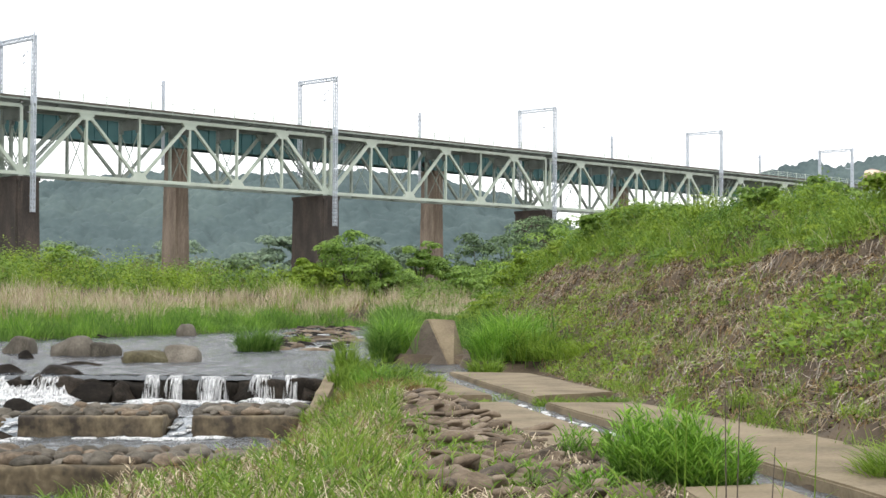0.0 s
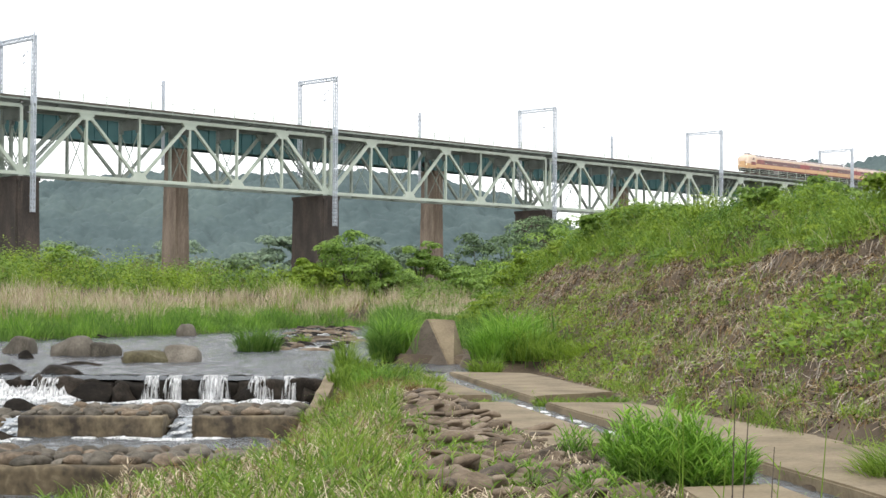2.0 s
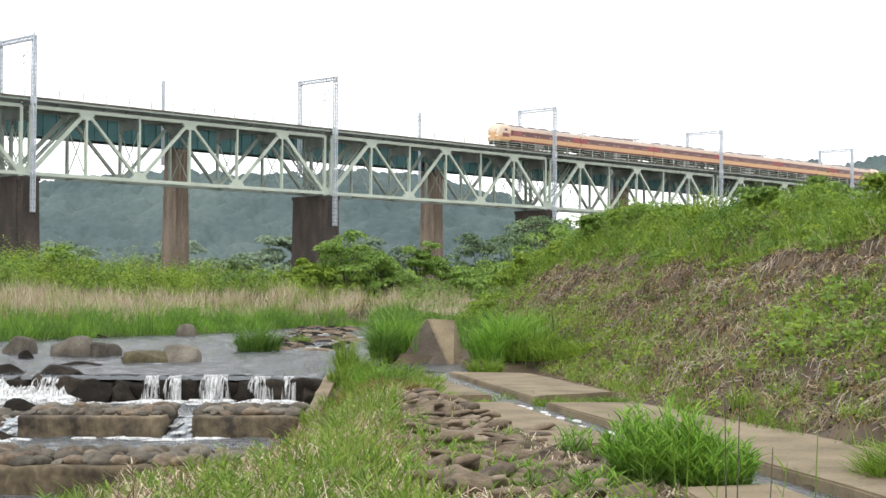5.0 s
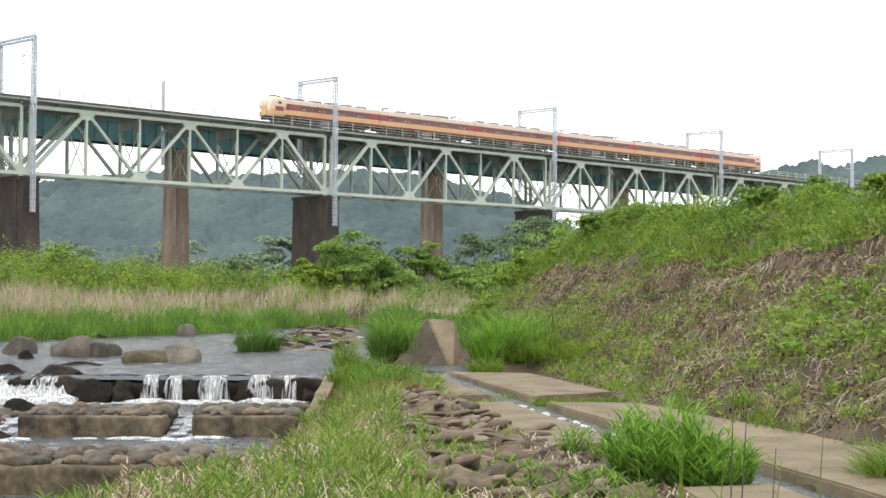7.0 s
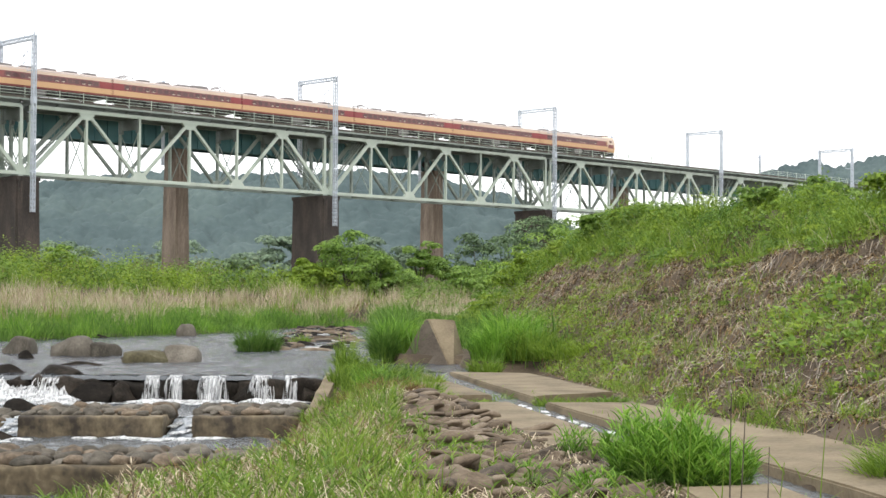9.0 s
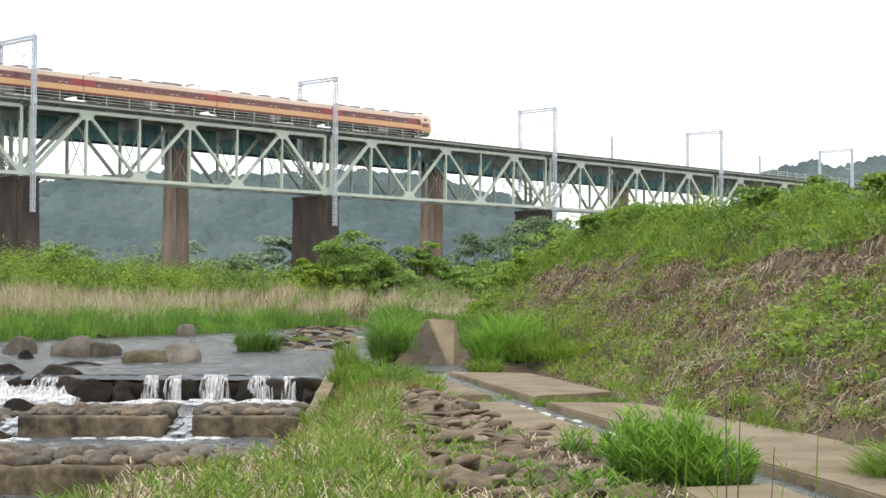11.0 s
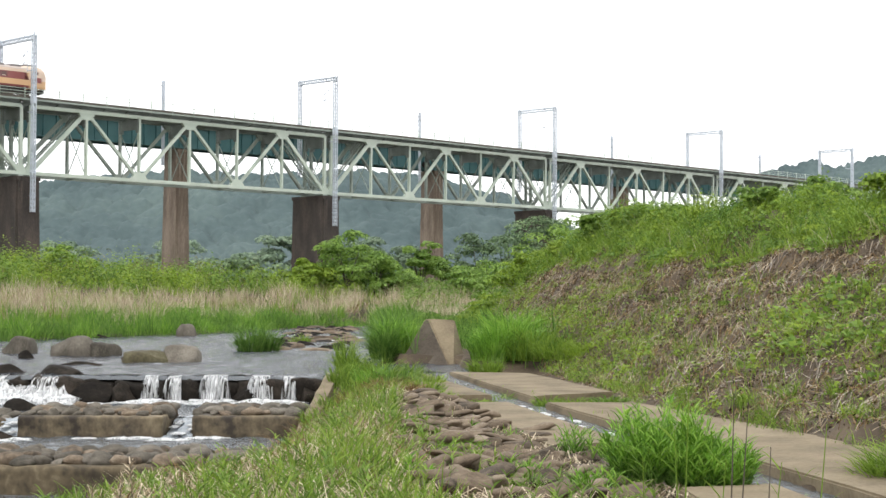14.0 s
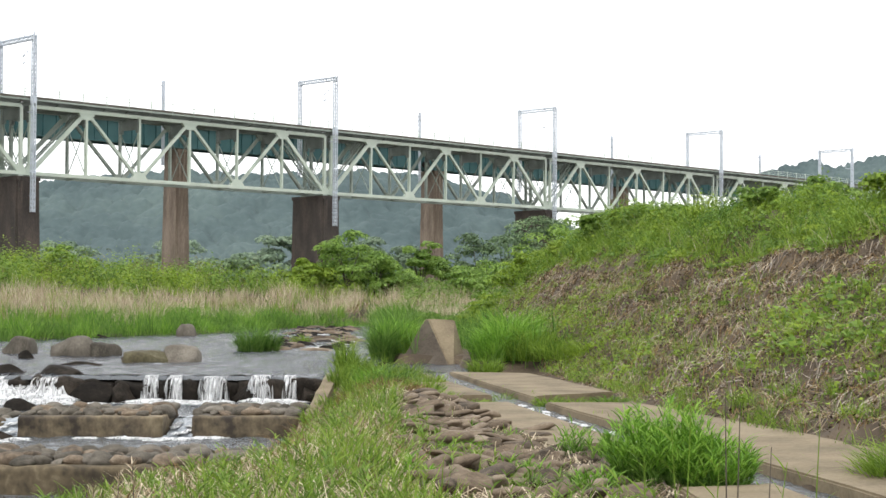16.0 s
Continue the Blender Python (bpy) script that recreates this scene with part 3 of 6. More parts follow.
# ---- the train ----
def loft(sections, lo, hi, inset=0.0, sides=(-1, 1)):
    """A skin over car sections (x, half width, floor, shoulder, roof), between profile places lo and hi, on both sides."""
    bm = bmesh.new()
    rings = []
    for x, a, zb, zs, zt in sections:
        prof = [(0.955, zb), (1.0, zb + 0.25), (1.0, zb + 0.5), (1.0, zb + 0.92), (0.985, zb + 1.78), (0.965, zs), (0.9, zs + (zt - zs) * 0.5), (0.7, zs + (zt - zs) * 0.8), (0.35, zt - 0.03), (0.0, zt)]
        prof = [(w * a - inset, z) for w, z in prof][lo:hi + 1]
        if hi >= 9:
            prof[-1] = (0.0, prof[-1][1])
        rings.append([(x, w, z) for w, z in prof])
    for side in sides:
        vs = [[bm.verts.new((x, side * w, z)) for x, w, z in r] for r in rings]
        for r0, r1 in zip(vs, vs[1:]):
            for i in range(len(r0) - 1):
                bm.faces.new((r0[i], r0[i + 1], r1[i + 1], r1[i]))
    bmesh.ops.remove_doubles(bm, verts=bm.verts, dist=0.001)
    bmesh.ops.recalc_face_normals(bm, faces=bm.faces)
    return bm


A0, ZB, ZS, ZT = 1.47, 0.98, 3.12, 3.5


def build_car(kind):
    car = thing("passenger_car", Matrix(), {"cab": "cream and maroon driving car of an electric train", "coach": "cream and maroon passenger car with roof air conditioners", "motor": "cream and maroon power car with folded pantographs"}[kind], "railway car", "cars of the train")
    x0, x1 = (2.6 if kind == "cab" else 0.06), 20.54
    plain = [(x0, A0, ZB, ZS, ZT), (x1, A0, ZB, ZS, ZT)]
    band0 = 3.2 if kind == "cab" else 1.95
    part("lower_side", loft([(x, *r) for x, *r in plain], 1, 3), CREAM, car, "warm cream lower body side", smooth=False)
    part("sill", loft([(x, *r) for x, *r in plain], 0, 1), MAROON, car, "maroon sill along the body side")
    part("window_band", loft([(band0, A0, ZB, ZS, ZT), (18.65, A0, ZB, ZS, ZT)], 3, 4), MAROON, car, "maroon window band")
    for e0, e1 in ((18.65, x1),) if kind == "cab" else ((x0, 1.95), (18.65, x1)):
        for side in (-1, 1):
            part("band_end", loft([(e0, A0, ZB, ZS, ZT), (e1, A0, ZB, ZS, ZT)], 3, 4, 0.0, (side,)), CARMINE, car, "brighter red end of the window band")
    part("upper_side", loft([(x, *r) for x, *r in plain], 4, 5), PALE, car, "pale cream strip above the windows")
    part("roof", loft([(x, *r) for x, *r in plain], 5, 9), ROOF_GREY, car, "light grey curved roof")
    bm = bmesh.new()
    box(bm, (x1 - x0, 2 * A0 - 0.12, 0.1), ((x0 + x1) / 2, 0, ZB + 0.02))
    part("floor", bm, UNDER, car)
    ends = (x1,) if kind == "cab" else (x0, x1)
    for x in ends:
        bm = bmesh.new()
        box(bm, (0.05, 2 * A0 - 0.1, ZS - ZB), (x, 0, (ZS + ZB) / 2), None, 0.01)
        part("end_wall", bm, CARMINE, car)
        bm = bmesh.new()
        box(bm, (0.34, 1.0, 1.9), (x + (-0.13 if x > 9 else 0.13), 0, ZB + 1.0), None, 0.05)
        part("gangway_bellows", bm, UNDER, car)
    wn_ = 14 if kind == "cab" else 17
    pane = mesh_of(box(bmesh.new(), (0.86, 0.02, 0.6), (0, 0, 0), None, 0.006), PANE)
    cover = mesh_of(box(bmesh.new(), (0.34, 0.012, 0.1), (0, 0, 0), None, 0.004), PALE)
    wx0, wx1 = (6.0, 18.2) if kind == "cab" else (2.2, 18.2)
    for side in (-1, 1):
        for k in range(wn_):
            x = wx0 + (wx1 - wx0) * k / (wn_ - 1)
            link("window_pane", pane, car, pose(x, side * (A0 - 0.005), ZB + 1.38, side * 0.9, 0, 0))
            if k % 4 in (0, 3):
                link("headrest_cover", cover, car, pose(x + 0.12 * (k % 2), side * (A0 + 0.006), ZB + 1.2, side * 0.9, 0, 0))
        for x in ((19.3,) if kind == "cab" else (1.0, 19.3)):
            for z0, z1, paint in ((0.27, 0.9, CREAM), (0.93, 1.76, CARMINE)):
                bm = bmesh.new()
                box(bm, (0.75, 0.03, z1 - z0), (x, side * (A0 - 0.005), ZB + (z0 + z1) / 2), None, 0.01)
                part("door_leaf", bm, paint, car)
    units = {"cab": (6.2, 9.2, 12.2, 15.2, 18.0), "coach": (2.5, 5.8, 9.2, 12.6, 16.0), "motor": (5.5, 8.6, 11.6)}[kind]
    um = mesh_of(box(bmesh.new(), (1.75, 1.3, 0.3), (0, 0, 0.12), None, 0.08), UNIT_GREY)
    for x in units:
        link("roof_unit", um, car, Matrix.Translation((x, 0, ZT - 0.03)), "grey rooftop air conditioner")
    if kind == "motor":
        for x in (2.6, 17.4):
            bm = bmesh.new()
            for y in (-0.6, 0.6):
                beam(bm, (x - 1.1, y, ZT + 0.28), (x + 1.1, y, ZT + 0.28), 0.06, 0.06)
                beam(bm, (x - 0.9, y, ZT + 0.3), (x + 0.9, y * 0.8, ZT + 0.48), 0.05, 0.05)
            for xx in (x - 0.2, x + 0.2):
                beam(bm, (xx, -0.85, ZT + 0.52), (xx, 0.85, ZT + 0.52), 0.06, 0.05)
            for xx in (x - 1, x + 1):
                for y in (-0.5, 0.5):
                    rod(bm, (xx, y, ZT - 0.1), (xx, y, ZT + 0.28), 0.07)
            part("pantograph", bm, UNIT_GREY, car, "folded grey pantograph")
        bm = bmesh.new()
        box(bm, (2.6, 1.5, 0.42), (14.2, 0, ZT + 0.12), None, 0.08)
        part("roof_equipment", bm, UNIT_GREY, car)
    rnd = random.Random(5)
    x = 5.2
    while x < 14.6:
        w = rnd.uniform(1.0, 2.2)
        bm = bmesh.new()
        h = rnd.uniform(0.5, 0.72)
        box(bm, (w, 2.5, h), (x + w / 2, 0, ZB - h / 2), None, 0.05)
        part("underfloor_box", bm, UNDER if rnd.random() < 0.9 else UNIT_GREY, car)
        x += w + rnd.uniform(0.06, 0.2)
    for bx in ((19.35,) if kind == "cab" else (1.15, 19.35)):
        bm = bmesh.new()
        box(bm, (0.8, 2.4, 0.42), (bx, 0, ZB - 0.2), None, 0.05)
        part("underfloor_box", bm, UNDER, car)
    for bx in (3.4, 17.1):
        bog = bmesh.new()
        for side in (-1, 1):
            box(bog, (3.3, 0.14, 0.34), (bx, side * 1.0, 0.56), None, 0.04)
            box(bog, (0.7, 0.2, 0.32), (bx, side * 1.02, 0.7), None, 0.04)
        box(bog, (0.4, 2.0, 0.25), (bx, 0, 0.66))
        box(bog, (1.1, 1.9, 0.3), (bx, 0, 0.83), None, 0.03)
        for side in (-1, 1):
            for xx in (bx - 1.05, bx + 1.05):
                box(bog, (0.4, 0.24, 0.5), (xx, side * 1.02, 0.62), None, 0.05)
        frame_ = part("bogie", bog, UNDER, car, "dark bogie frame")
        for wx in (bx - 1.05, bx + 1.05):
            for side in (-1, 1):
                bm = bmesh.new()
                rod(bm, (wx, side * 0.48, 0.44), (wx, side * 0.6, 0.44), 0.43, 20)
                rod(bm, (wx, side * 0.6, 0.44), (wx, side * 0.66, 0.44), 0.36, 20, 0.3)
                part("wheel", bm, RAIL_STEEL, frame_)
    if kind == "cab":
        # the raised, rounded cab
        nose = [(0.0, 0.75, 1.0, 2.15, 2.4), (0.08, 1.08, 0.96, 2.5, 2.95), (0.3, 1.26, 0.95, 2.8, 3.4), (0.75, 1.38, 0.97, 3.02, 3.68), (1.6, 1.45, ZB, 3.12, 3.76), (2.6, A0, ZB, ZS, 3.7), (2.61, A0, ZB, ZS, 3.73), (3.3, A0 * 0.85, 2.6, ZS + 0.1, 3.52)]
        part("cab_lower", loft(nose[:6], 0, 3), CREAM, car, "warm cream rounded cab front")
        part("cab_upper", loft(nose[:6], 3, 9), PALE, car, "cream cab sides and raised cab roof", smooth=True)
        part("cab_fairing", loft(nose[5:], 5, 9), PALE, car)
        bm = bmesh.new()
        box(bm, (0.06, 1.24, 1.4), (0.03, 0, 1.72), None, 0.02)
        part("nose_plate", bm, CREAM, car)
        bm = loft([(2.6, A0, ZB, ZS, ZT), (band0, A0, ZB, ZS, ZT)], 3, 4)
        part("cab_side", bm, CREAM, car)
        for side in (-1, 1):
            bm = bmesh.new()
            vs = [bm.verts.new((x, side * (A0 + 0.012), ZB + z)) for x, z in ((2.62, 0.92), (3.22, 0.92), (3.22, 1.79), (2.98, 1.79))]
            bm.faces.new(vs)
            g = bmesh.ops.solidify(bm, geom=bm.faces[:], thickness=0.01)
            part("slanted_stripe", bm, MAROON, car)
            bm = bmesh.new()
            box(bm, (1.5, 0.05, 0.6), (1.65, side * (A0 - 0.022), ZB + 0.98), pose(0, 0, 0, 0, 0, side * 1.6), 0.01)
            part("cab_stripe", bm, MAROON, car, "maroon stripe below the cab window")
            bm = bmesh.new()
            box(bm, (0.6, 0.03, 0.36), (1.7, side * 1.43, 2.78), pose(0, 0, 0, 0, 0, 0), 0.01)
            part("cab_window", bm, PANE, car)
            bm = bmesh.new()
            rod(bm, (0.2, side * 0.85, 1.75), (0.02, side * 0.82, 1.75), 0.13, 12)
            part("headlight", bm, LAMP, car, "glowing round headlight")
        bm = bmesh.new()
        box(bm, (0.05, 1.7, 0.6), (0.3, 0, 3.0), pose(0, 0, 0, 0, 38, 0), 0.01)
        part("windscreen", bm, PANE, car, "raked cab windscreen")
        for cx, cw, ch in ((1.5, 0.5, 0.22), (2.3, 0.7, 0.16), (3.9, 1.5, 0.3)):
            bm = bmesh.new()
            box(bm, (cw, 1.1, ch), (cx, 0, (3.76 if cx < 3 else 3.5) + ch / 2 - 0.03), None, 0.05)
            part("cab_roof_gear", bm, UNIT_GREY, car)
        bm = bmesh.new()
        box(bm, (0.35, 2.2, 0.5), (0.45, 0, 0.68), None, 0.1)
        part("skirt", bm, UNDER, car, "dark front skirt under the cab")
        bm = bmesh.new()
        rod(bm, (-0.25, 0, 0.85), (0.5, 0, 0.85), 0.13, 10)
        part("coupler", bm, UNDER, car)
    return car


LAMP = bpy.data.materials.new("lamp_glow")
LAMP.use_nodes = True
LAMP.node_tree.nodes["Principled BSDF"].inputs["Base Color"].default_value = (0.9, 0.85, 0.7, 1)
LAMP.node_tree.nodes["Principled BSDF"].inputs["Emission Color"].default_value = (1.0, 0.85, 0.6, 1)
LAMP.node_tree.nodes["Principled BSDF"].inputs["Emission Strength"].default_value = 1.5

CARS = [build_car("cab")]
coach, motor = build_car("coach"), build_car("motor")
CARS += [motor, coach, copy_thing(motor, Matrix()), copy_thing(coach, Matrix()), copy_thing(CARS[0], Matrix())]
CARS[2], CARS[4] = CARS[2], CARS[4]


def train_place(t):
    """How far along the bridge the train's front stands at t seconds; it slows a little."""
    return 205.2 - 24.6 * t + 0.094 * t * t


# ---- weirs, sills and slabs ----
def stone_mesh(seed, material, flat=0.65, res=3, cuts=11, deep=(0.3, 0.44), rough=0.07):
    bm = bmesh.new()
    bmesh.ops.create_icosphere(bm, subdivisions=res, radius=0.5)
    off = Vector((seed * 7.3, seed * 3.1, seed))
    r = random.Random(seed)
    for _ in range(cuts):
        n = Vector((r.gauss(0, 1), r.gauss(0, 1), r.gauss(0, 0.8))).normalized()
        cut = r.uniform(*deep)
        for v in bm.verts:
            v.co -= n * max(0.0, v.co.dot(n) - cut)
    for v in bm.verts:
        v.co *= 1.12 + 0.22 * noise.noise(v.co * 2.2 + off) + rough * noise.noise(v.co * 7 + off)
        v.co.z *= flat
    return mesh_of(bm, material, True)


def boulder_mesh(seed, material):
    """A big angular boulder: full-sided, broken by flat faces, its edges worn round."""
    bm = bmesh.new()
    bmesh.ops.create_icosphere(bm, subdivisions=4, radius=0.5)
    r, off = random.Random(seed), Vector((seed * 7.3, seed * 3.1, seed))
    for v in bm.verts:
        c = v.co * 2
        k = (abs(c.x) ** 3.4 + abs(c.y) ** 3.4 + abs(c.z) ** 3.4) ** (-1 / 3.4)
        v.co = c * k * 0.5
    for _ in range(9):
        n = Vector((r.gauss(0, 1), r.gauss(0, 1), r.gauss(0.3, 0.7))).normalized()
        cut = r.uniform(0.42, 0.54)
        for v in bm.verts:
            v.co -= n * max(0.0, v.co.dot(n) - cut) * 0.92
    for v in bm.verts:
        v.co *= 1.06 + 0.1 * noise.noise(v.co * 2.4 + off) + 0.05 * noise.noise(v.co * 6 + off)
        v.co.z *= 0.62
    return mesh_of(bm, material, True)


STONES = [stone_mesh(i + 1, STONE) for i in range(7)]
COBBLES = [stone_mesh(i + 81, STONE_GREY if i % 4 else STONE, 0.72, 2, 9, (0.32, 0.46)) for i in range(8)]
BLOCKS = [boulder_mesh(i + 41, STONE_MOSS if i == 2 else STONE_GREY) for i in range(5)]
SLATES = [stone_mesh(i + 61, STONE, 0.7, 3, 16, (0.2, 0.38), 0.16) for i in range(7)]
ROCKS = [stone_mesh(i + 11, STONE_DARK, 0.7, 3, 16, (0.22, 0.4)) for i in range(5)]


def rough_block(size, seed, material, wear=0.05, cuts=11, round_=0.2):
    """A block with rounded, worn edges and an uneven face."""
    bm = bmesh.new()
    bmesh.ops.create_cube(bm, size=2.0)
    bmesh.ops.subdivide_edges(bm, edges=bm.edges[:], cuts=cuts, use_grid_fill=True)
    half = Vector(size) / 2
    rad = min(size) * round_
    off = Vector((seed * 5.7, seed, 0))
    for v in bm.verts:
        p = Vector([c * h for c, h in zip(v.co, half)])
        inner = Vector([max(-(h - rad), min(h - rad, c)) for c, h in zip(p, half)])
        d = p - inner
        p = inner + d.normalized() * rad if d.length > rad else p
        v.co = p + wear * noise.noise_vector(p * 1.9 + off) + wear * 0.45 * noise.noise_vector(p * 6.0 + off)
    return mesh_of(bm, material, True)


def sill(name, x0, x1, y, top, bottom, depth, seed, label, stones, stone_size, material=CONCRETE_WET):
    s = thing(name, pose((x0 + x1) / 2, y + depth / 2, (top + bottom) / 2), label, "concrete sill", "sills across the river")
    link("concrete_body", rough_block((x1 - x0, depth, top - bottom), seed, material, 0.03, 15, 0.09), s)
    r = random.Random(seed)
    n = int((x1 - x0) / (stone_size * 0.72))
    for row in range(stones):
        for k in range(n):
            sz = stone_size * r.uniform(0.5, 1.35)
            x = -(x1 - x0) / 2 + (k + 0.5 + r.uniform(-0.2, 0.2)) * (x1 - x0) / n
            yy = -depth / 2 + 0.2 + (row + 0.5) * (depth - 0.2) / stones + r.uniform(-0.1, 0.1)
            link("cobble", r.choice(COBBLES), s, Matrix.Translation((x, yy, (top - bottom) / 2 + sz * 0.1)) @ pose(0, 0, 0, r.uniform(-15, 15), r.uniform(-15, 15), r.uniform(0, 360)) @ Matrix.Diagonal((sz * r.uniform(0.95, 1.4), sz, sz * r.uniform(0.62, 1.0), 1)))
    return s


sill("river_sill", -10.85, -7.15, 40.35, 0.88, 0.2, 2.4, 3, "stained concrete sill topped with round cobbles", 4, 0.45)
sill("river_sill", -6.45, -3.7, 40.6, 0.88, 0.2, 2.4, 4, "stained concrete sill topped with round cobbles", 4, 0.45)
sill("river_sill", -16, -11.5, 41.3, 0.62, 0.2, 2.2, 5, "low dark wet sill with cobbles in running water", 4, 0.5)
sill("river_sill", -15, -3.6, 31.45, 0.58, -0.4, 2.6, 6, "long brown concrete sill topped with round cobbles", 5, 0.42, CONCRETE_BROWN)


def weir_rocks():
    w = thing("weir", pose(-9, 48.6, 0.7), "dark wet rock ledge of a low weir", "weir")
    r = random.Random(12)
    x = -20.0
    k = 0
    while x < -3.2:
        wd = r.uniform(0.9, 1.7)
        h = 0.78 + r.uniform(-0.08, 0.06)
        link("ledge_stone", rough_block((wd, 1.6, h), 20 + k, STONE_DARK, 0.13, 9), w, pose(x + wd / 2 + 9, r.uniform(-0.12, 0.12) + 0.5, h / 2 - 0.1, 0, 0, r.uniform(-4, 4)))
        x += wd * 0.96
        k += 1
    for i, (bx, by, bw, bh) in enumerate(((-10.7, 48.2, 1.9, 0.85), (-9.7, 48.1, 1.3, 0.75), (-11.6, 48.6, 1.2, 0.8), (-6.1, 48.3, 0.8, 0.72), (-4.1, 48.3, 0.9, 0.8), (-12.6, 48.9, 1.8, 0.85))):
        link("ledge_stone", ROCKS[i % 5], w, pose(bx + 9, by - 48.6, bh * 0.1, 0, 0, i * 47) @ Matrix.Diagonal((bw * 1.15, 0.9, bh * 1.9, 1)))
    return w


weir_rocks()


def slab(name, pts, z, thick, label, seed):
    """A concrete slab over the corner points given, with slightly rounded, chipped edges."""
    bm = bmesh.new()
    top = [bm.verts.new((x, y, z)) for x, y in pts]
    f = bm.faces.new(top)
    g = bmesh.ops.extrude_face_region(bm, geom=[f])
    bmesh.ops.translate(bm, verts=[v for v in g["geom"] if isinstance(v, bmesh.types.BMVert)], vec=(0, 0, -thick))
    bmesh.ops.recalc_face_normals(bm, faces=bm.faces)
    bmesh.ops.bevel(bm, geom=bm.edges[:], offset=0.035, segments=2, affect="EDGES")
    bmesh.ops.triangulate(bm, faces=[f for f in bm.faces if len(f.verts) > 4])
    bmesh.ops.subdivide_edges(bm, edges=[e for e in bm.edges if e.calc_length() > 0.8], cuts=4)
    for v in bm.verts:
        v.co += 0.01 * noise.noise_vector(v.co * 1.1 + Vector((seed, 0, 0)))
    ob = link(name, mesh_of(bm, CONCRETE))
    return tagged(ob, label, "concrete slab", "slabs along the channel")


slab("concrete_slab", [(0.22, 53.4), (2.9, 52.6), (4.6, 42.5), (2.45, 40.6), (2.35, 39.9)], 1.42, 0.6, "pale worn concrete slab beside a narrow channel", 1)
slab("concrete_slab", [(2.51, 38.6), (4.75, 38.7), (7.9, 26.3), (8.6, 19.0), (6.0, 19.0), (5.57, 21.8)], 1.40, 0.65, "long pale concrete slab at the foot of the levee", 2)
slab("concrete_slab", [(-1.5, 52.6), (-0.8, 54.0), (1.3, 41.2), (-0.4, 41.2)], 1.40, 0.6, "pale concrete slab partly covered by grass", 3)
slab("concrete_slab", [(0.1, 38.6), (1.62, 38.7), (3.3, 28.4), (1.9, 27.3)], 1.40, 0.6, "pale concrete slab bordered by set stones", 4)
slab("concrete_slab", [(3.2, 21.4), (4.6, 21.9), (5.0, 18.0), (3.4, 17.0)], 1.42, 0.6, "pale concrete slab half hidden by grass", 5)
# water in the narrow channel
cy = np.linspace(17, 54.2, 150)
cx = np.interp(cy, [17, 54.2], [4.9, -0.2])
gu, gy = np.meshgrid(np.linspace(-1.3, 1.3, 16), cy)
gx = cx[:, None] + gu * np.linspace(1.1, 0.8, 150)[:, None]
gz = np.interp(gy, [17, 40, 52.6, 54.2], [1.2, 1.23, 1.28, 1.385]) + 0.015 * waves(gx, gy * 0.6, 0.6, 23)
ci = (np.arange(149)[:, None] * 16 + np.arange(15)[None]).ravel()
ch = from_arrays("water_channel", np.stack([gx, gy, gz], -1).reshape(-1, 3), np.stack([ci, ci + 1, ci + 17, ci + 16], 1), WATER_FAST, smooth=True)
tagged(ch, "clear running water in a narrow concrete channel", "water", kind="structure")


def wing_block():
    """The tapered concrete wing wall by the water."""
    w = thing("wing_wall", pose(0, 0, 0), "weathered concrete wing wall with a pebbled face", "wing wall")
    bm = bmesh.new()
    lo = [(-1.8, 60.4, 1.1), (0.38, 59.2, 1.1), (1.0, 61.2, 1.1), (-1.2, 65.0, 1.1)]
    hi = [(-0.68, 62.3, 3.06), (-0.56, 62.2, 3.06), (0.5, 62.7, 3.02), (-0.7, 65.0, 3.0)]
    a, b = [bm.verts.new(p) for p in lo], [bm.verts.new(p) for p in hi]
    bm.faces.new(b)
    for i in range(4):
        bm.faces.new((a[i], a[(i + 1) % 4], b[(i + 1) % 4], b[i]))
    bmesh.ops.recalc_face_normals(bm, faces=bm.faces)
    bmesh.ops.bevel(bm, geom=bm.edges[:], offset=0.05, segments=2, affect="EDGES")
    part("wall_body", bm, CONCRETE, w)
    bm = bmesh.new()
    c = [Vector(p) for p in (lo[0], lo[1], hi[1], hi[0])]
    mid = sum(c, Vector()) / 4
    nrm = (c[1] - c[0]).cross(c[3] - c[0]).normalized()
    face = bm.faces.new([bm.verts.new(mid + (p - mid) * 0.93 + nrm * 0.03) for p in c])
    bmesh.ops.solidify(bm, geom=[face], thickness=0.06)
    part("pebbled_face", bm, CONCRETE_OLD, w, "dark pebbled concrete facing")


wing_block()


def river_wall():
    bm = bmesh.new()
    v = [(-4.0, 29.5, -0.3), (-3.62, 29.5, 0.86), (-3.25, 29.5, 0.86), (-3.25, 29.5, -0.3)]
    a = [bm.verts.new(p) for p in v]
    b = [bm.verts.new((x, 50.0, z)) for x, y, z in v]
    bm.faces.new(a)
    bm.faces.new(b)
    for i in range(4):
        bm.faces.new((a[i], a[(i + 1) % 4], b[(i + 1) % 4], b[i]))
    bmesh.ops.recalc_face_normals(bm, faces=bm.faces)
    bmesh.ops.subdivide_edges(bm, edges=[e for e in bm.edges if e.calc_length() > 3], cuts=30)
    for p in bm.verts:
        if p.co.z > 0:
            p.co.z = float(np.interp(p.co.y, [29.5, 38, 41, 45, 49, 50], [0.35, 0.5, 0.82, 1.15, 1.52, 1.52]))
        p.co += 0.05 * noise.noise_vector(p.co * 1.2)
    ob = link("river_wall", mesh_of(bm, CONCRETE))
    tagged(ob, "sloped concrete river wall overgrown with grass", "river wall", kind="structure")


river_wall()


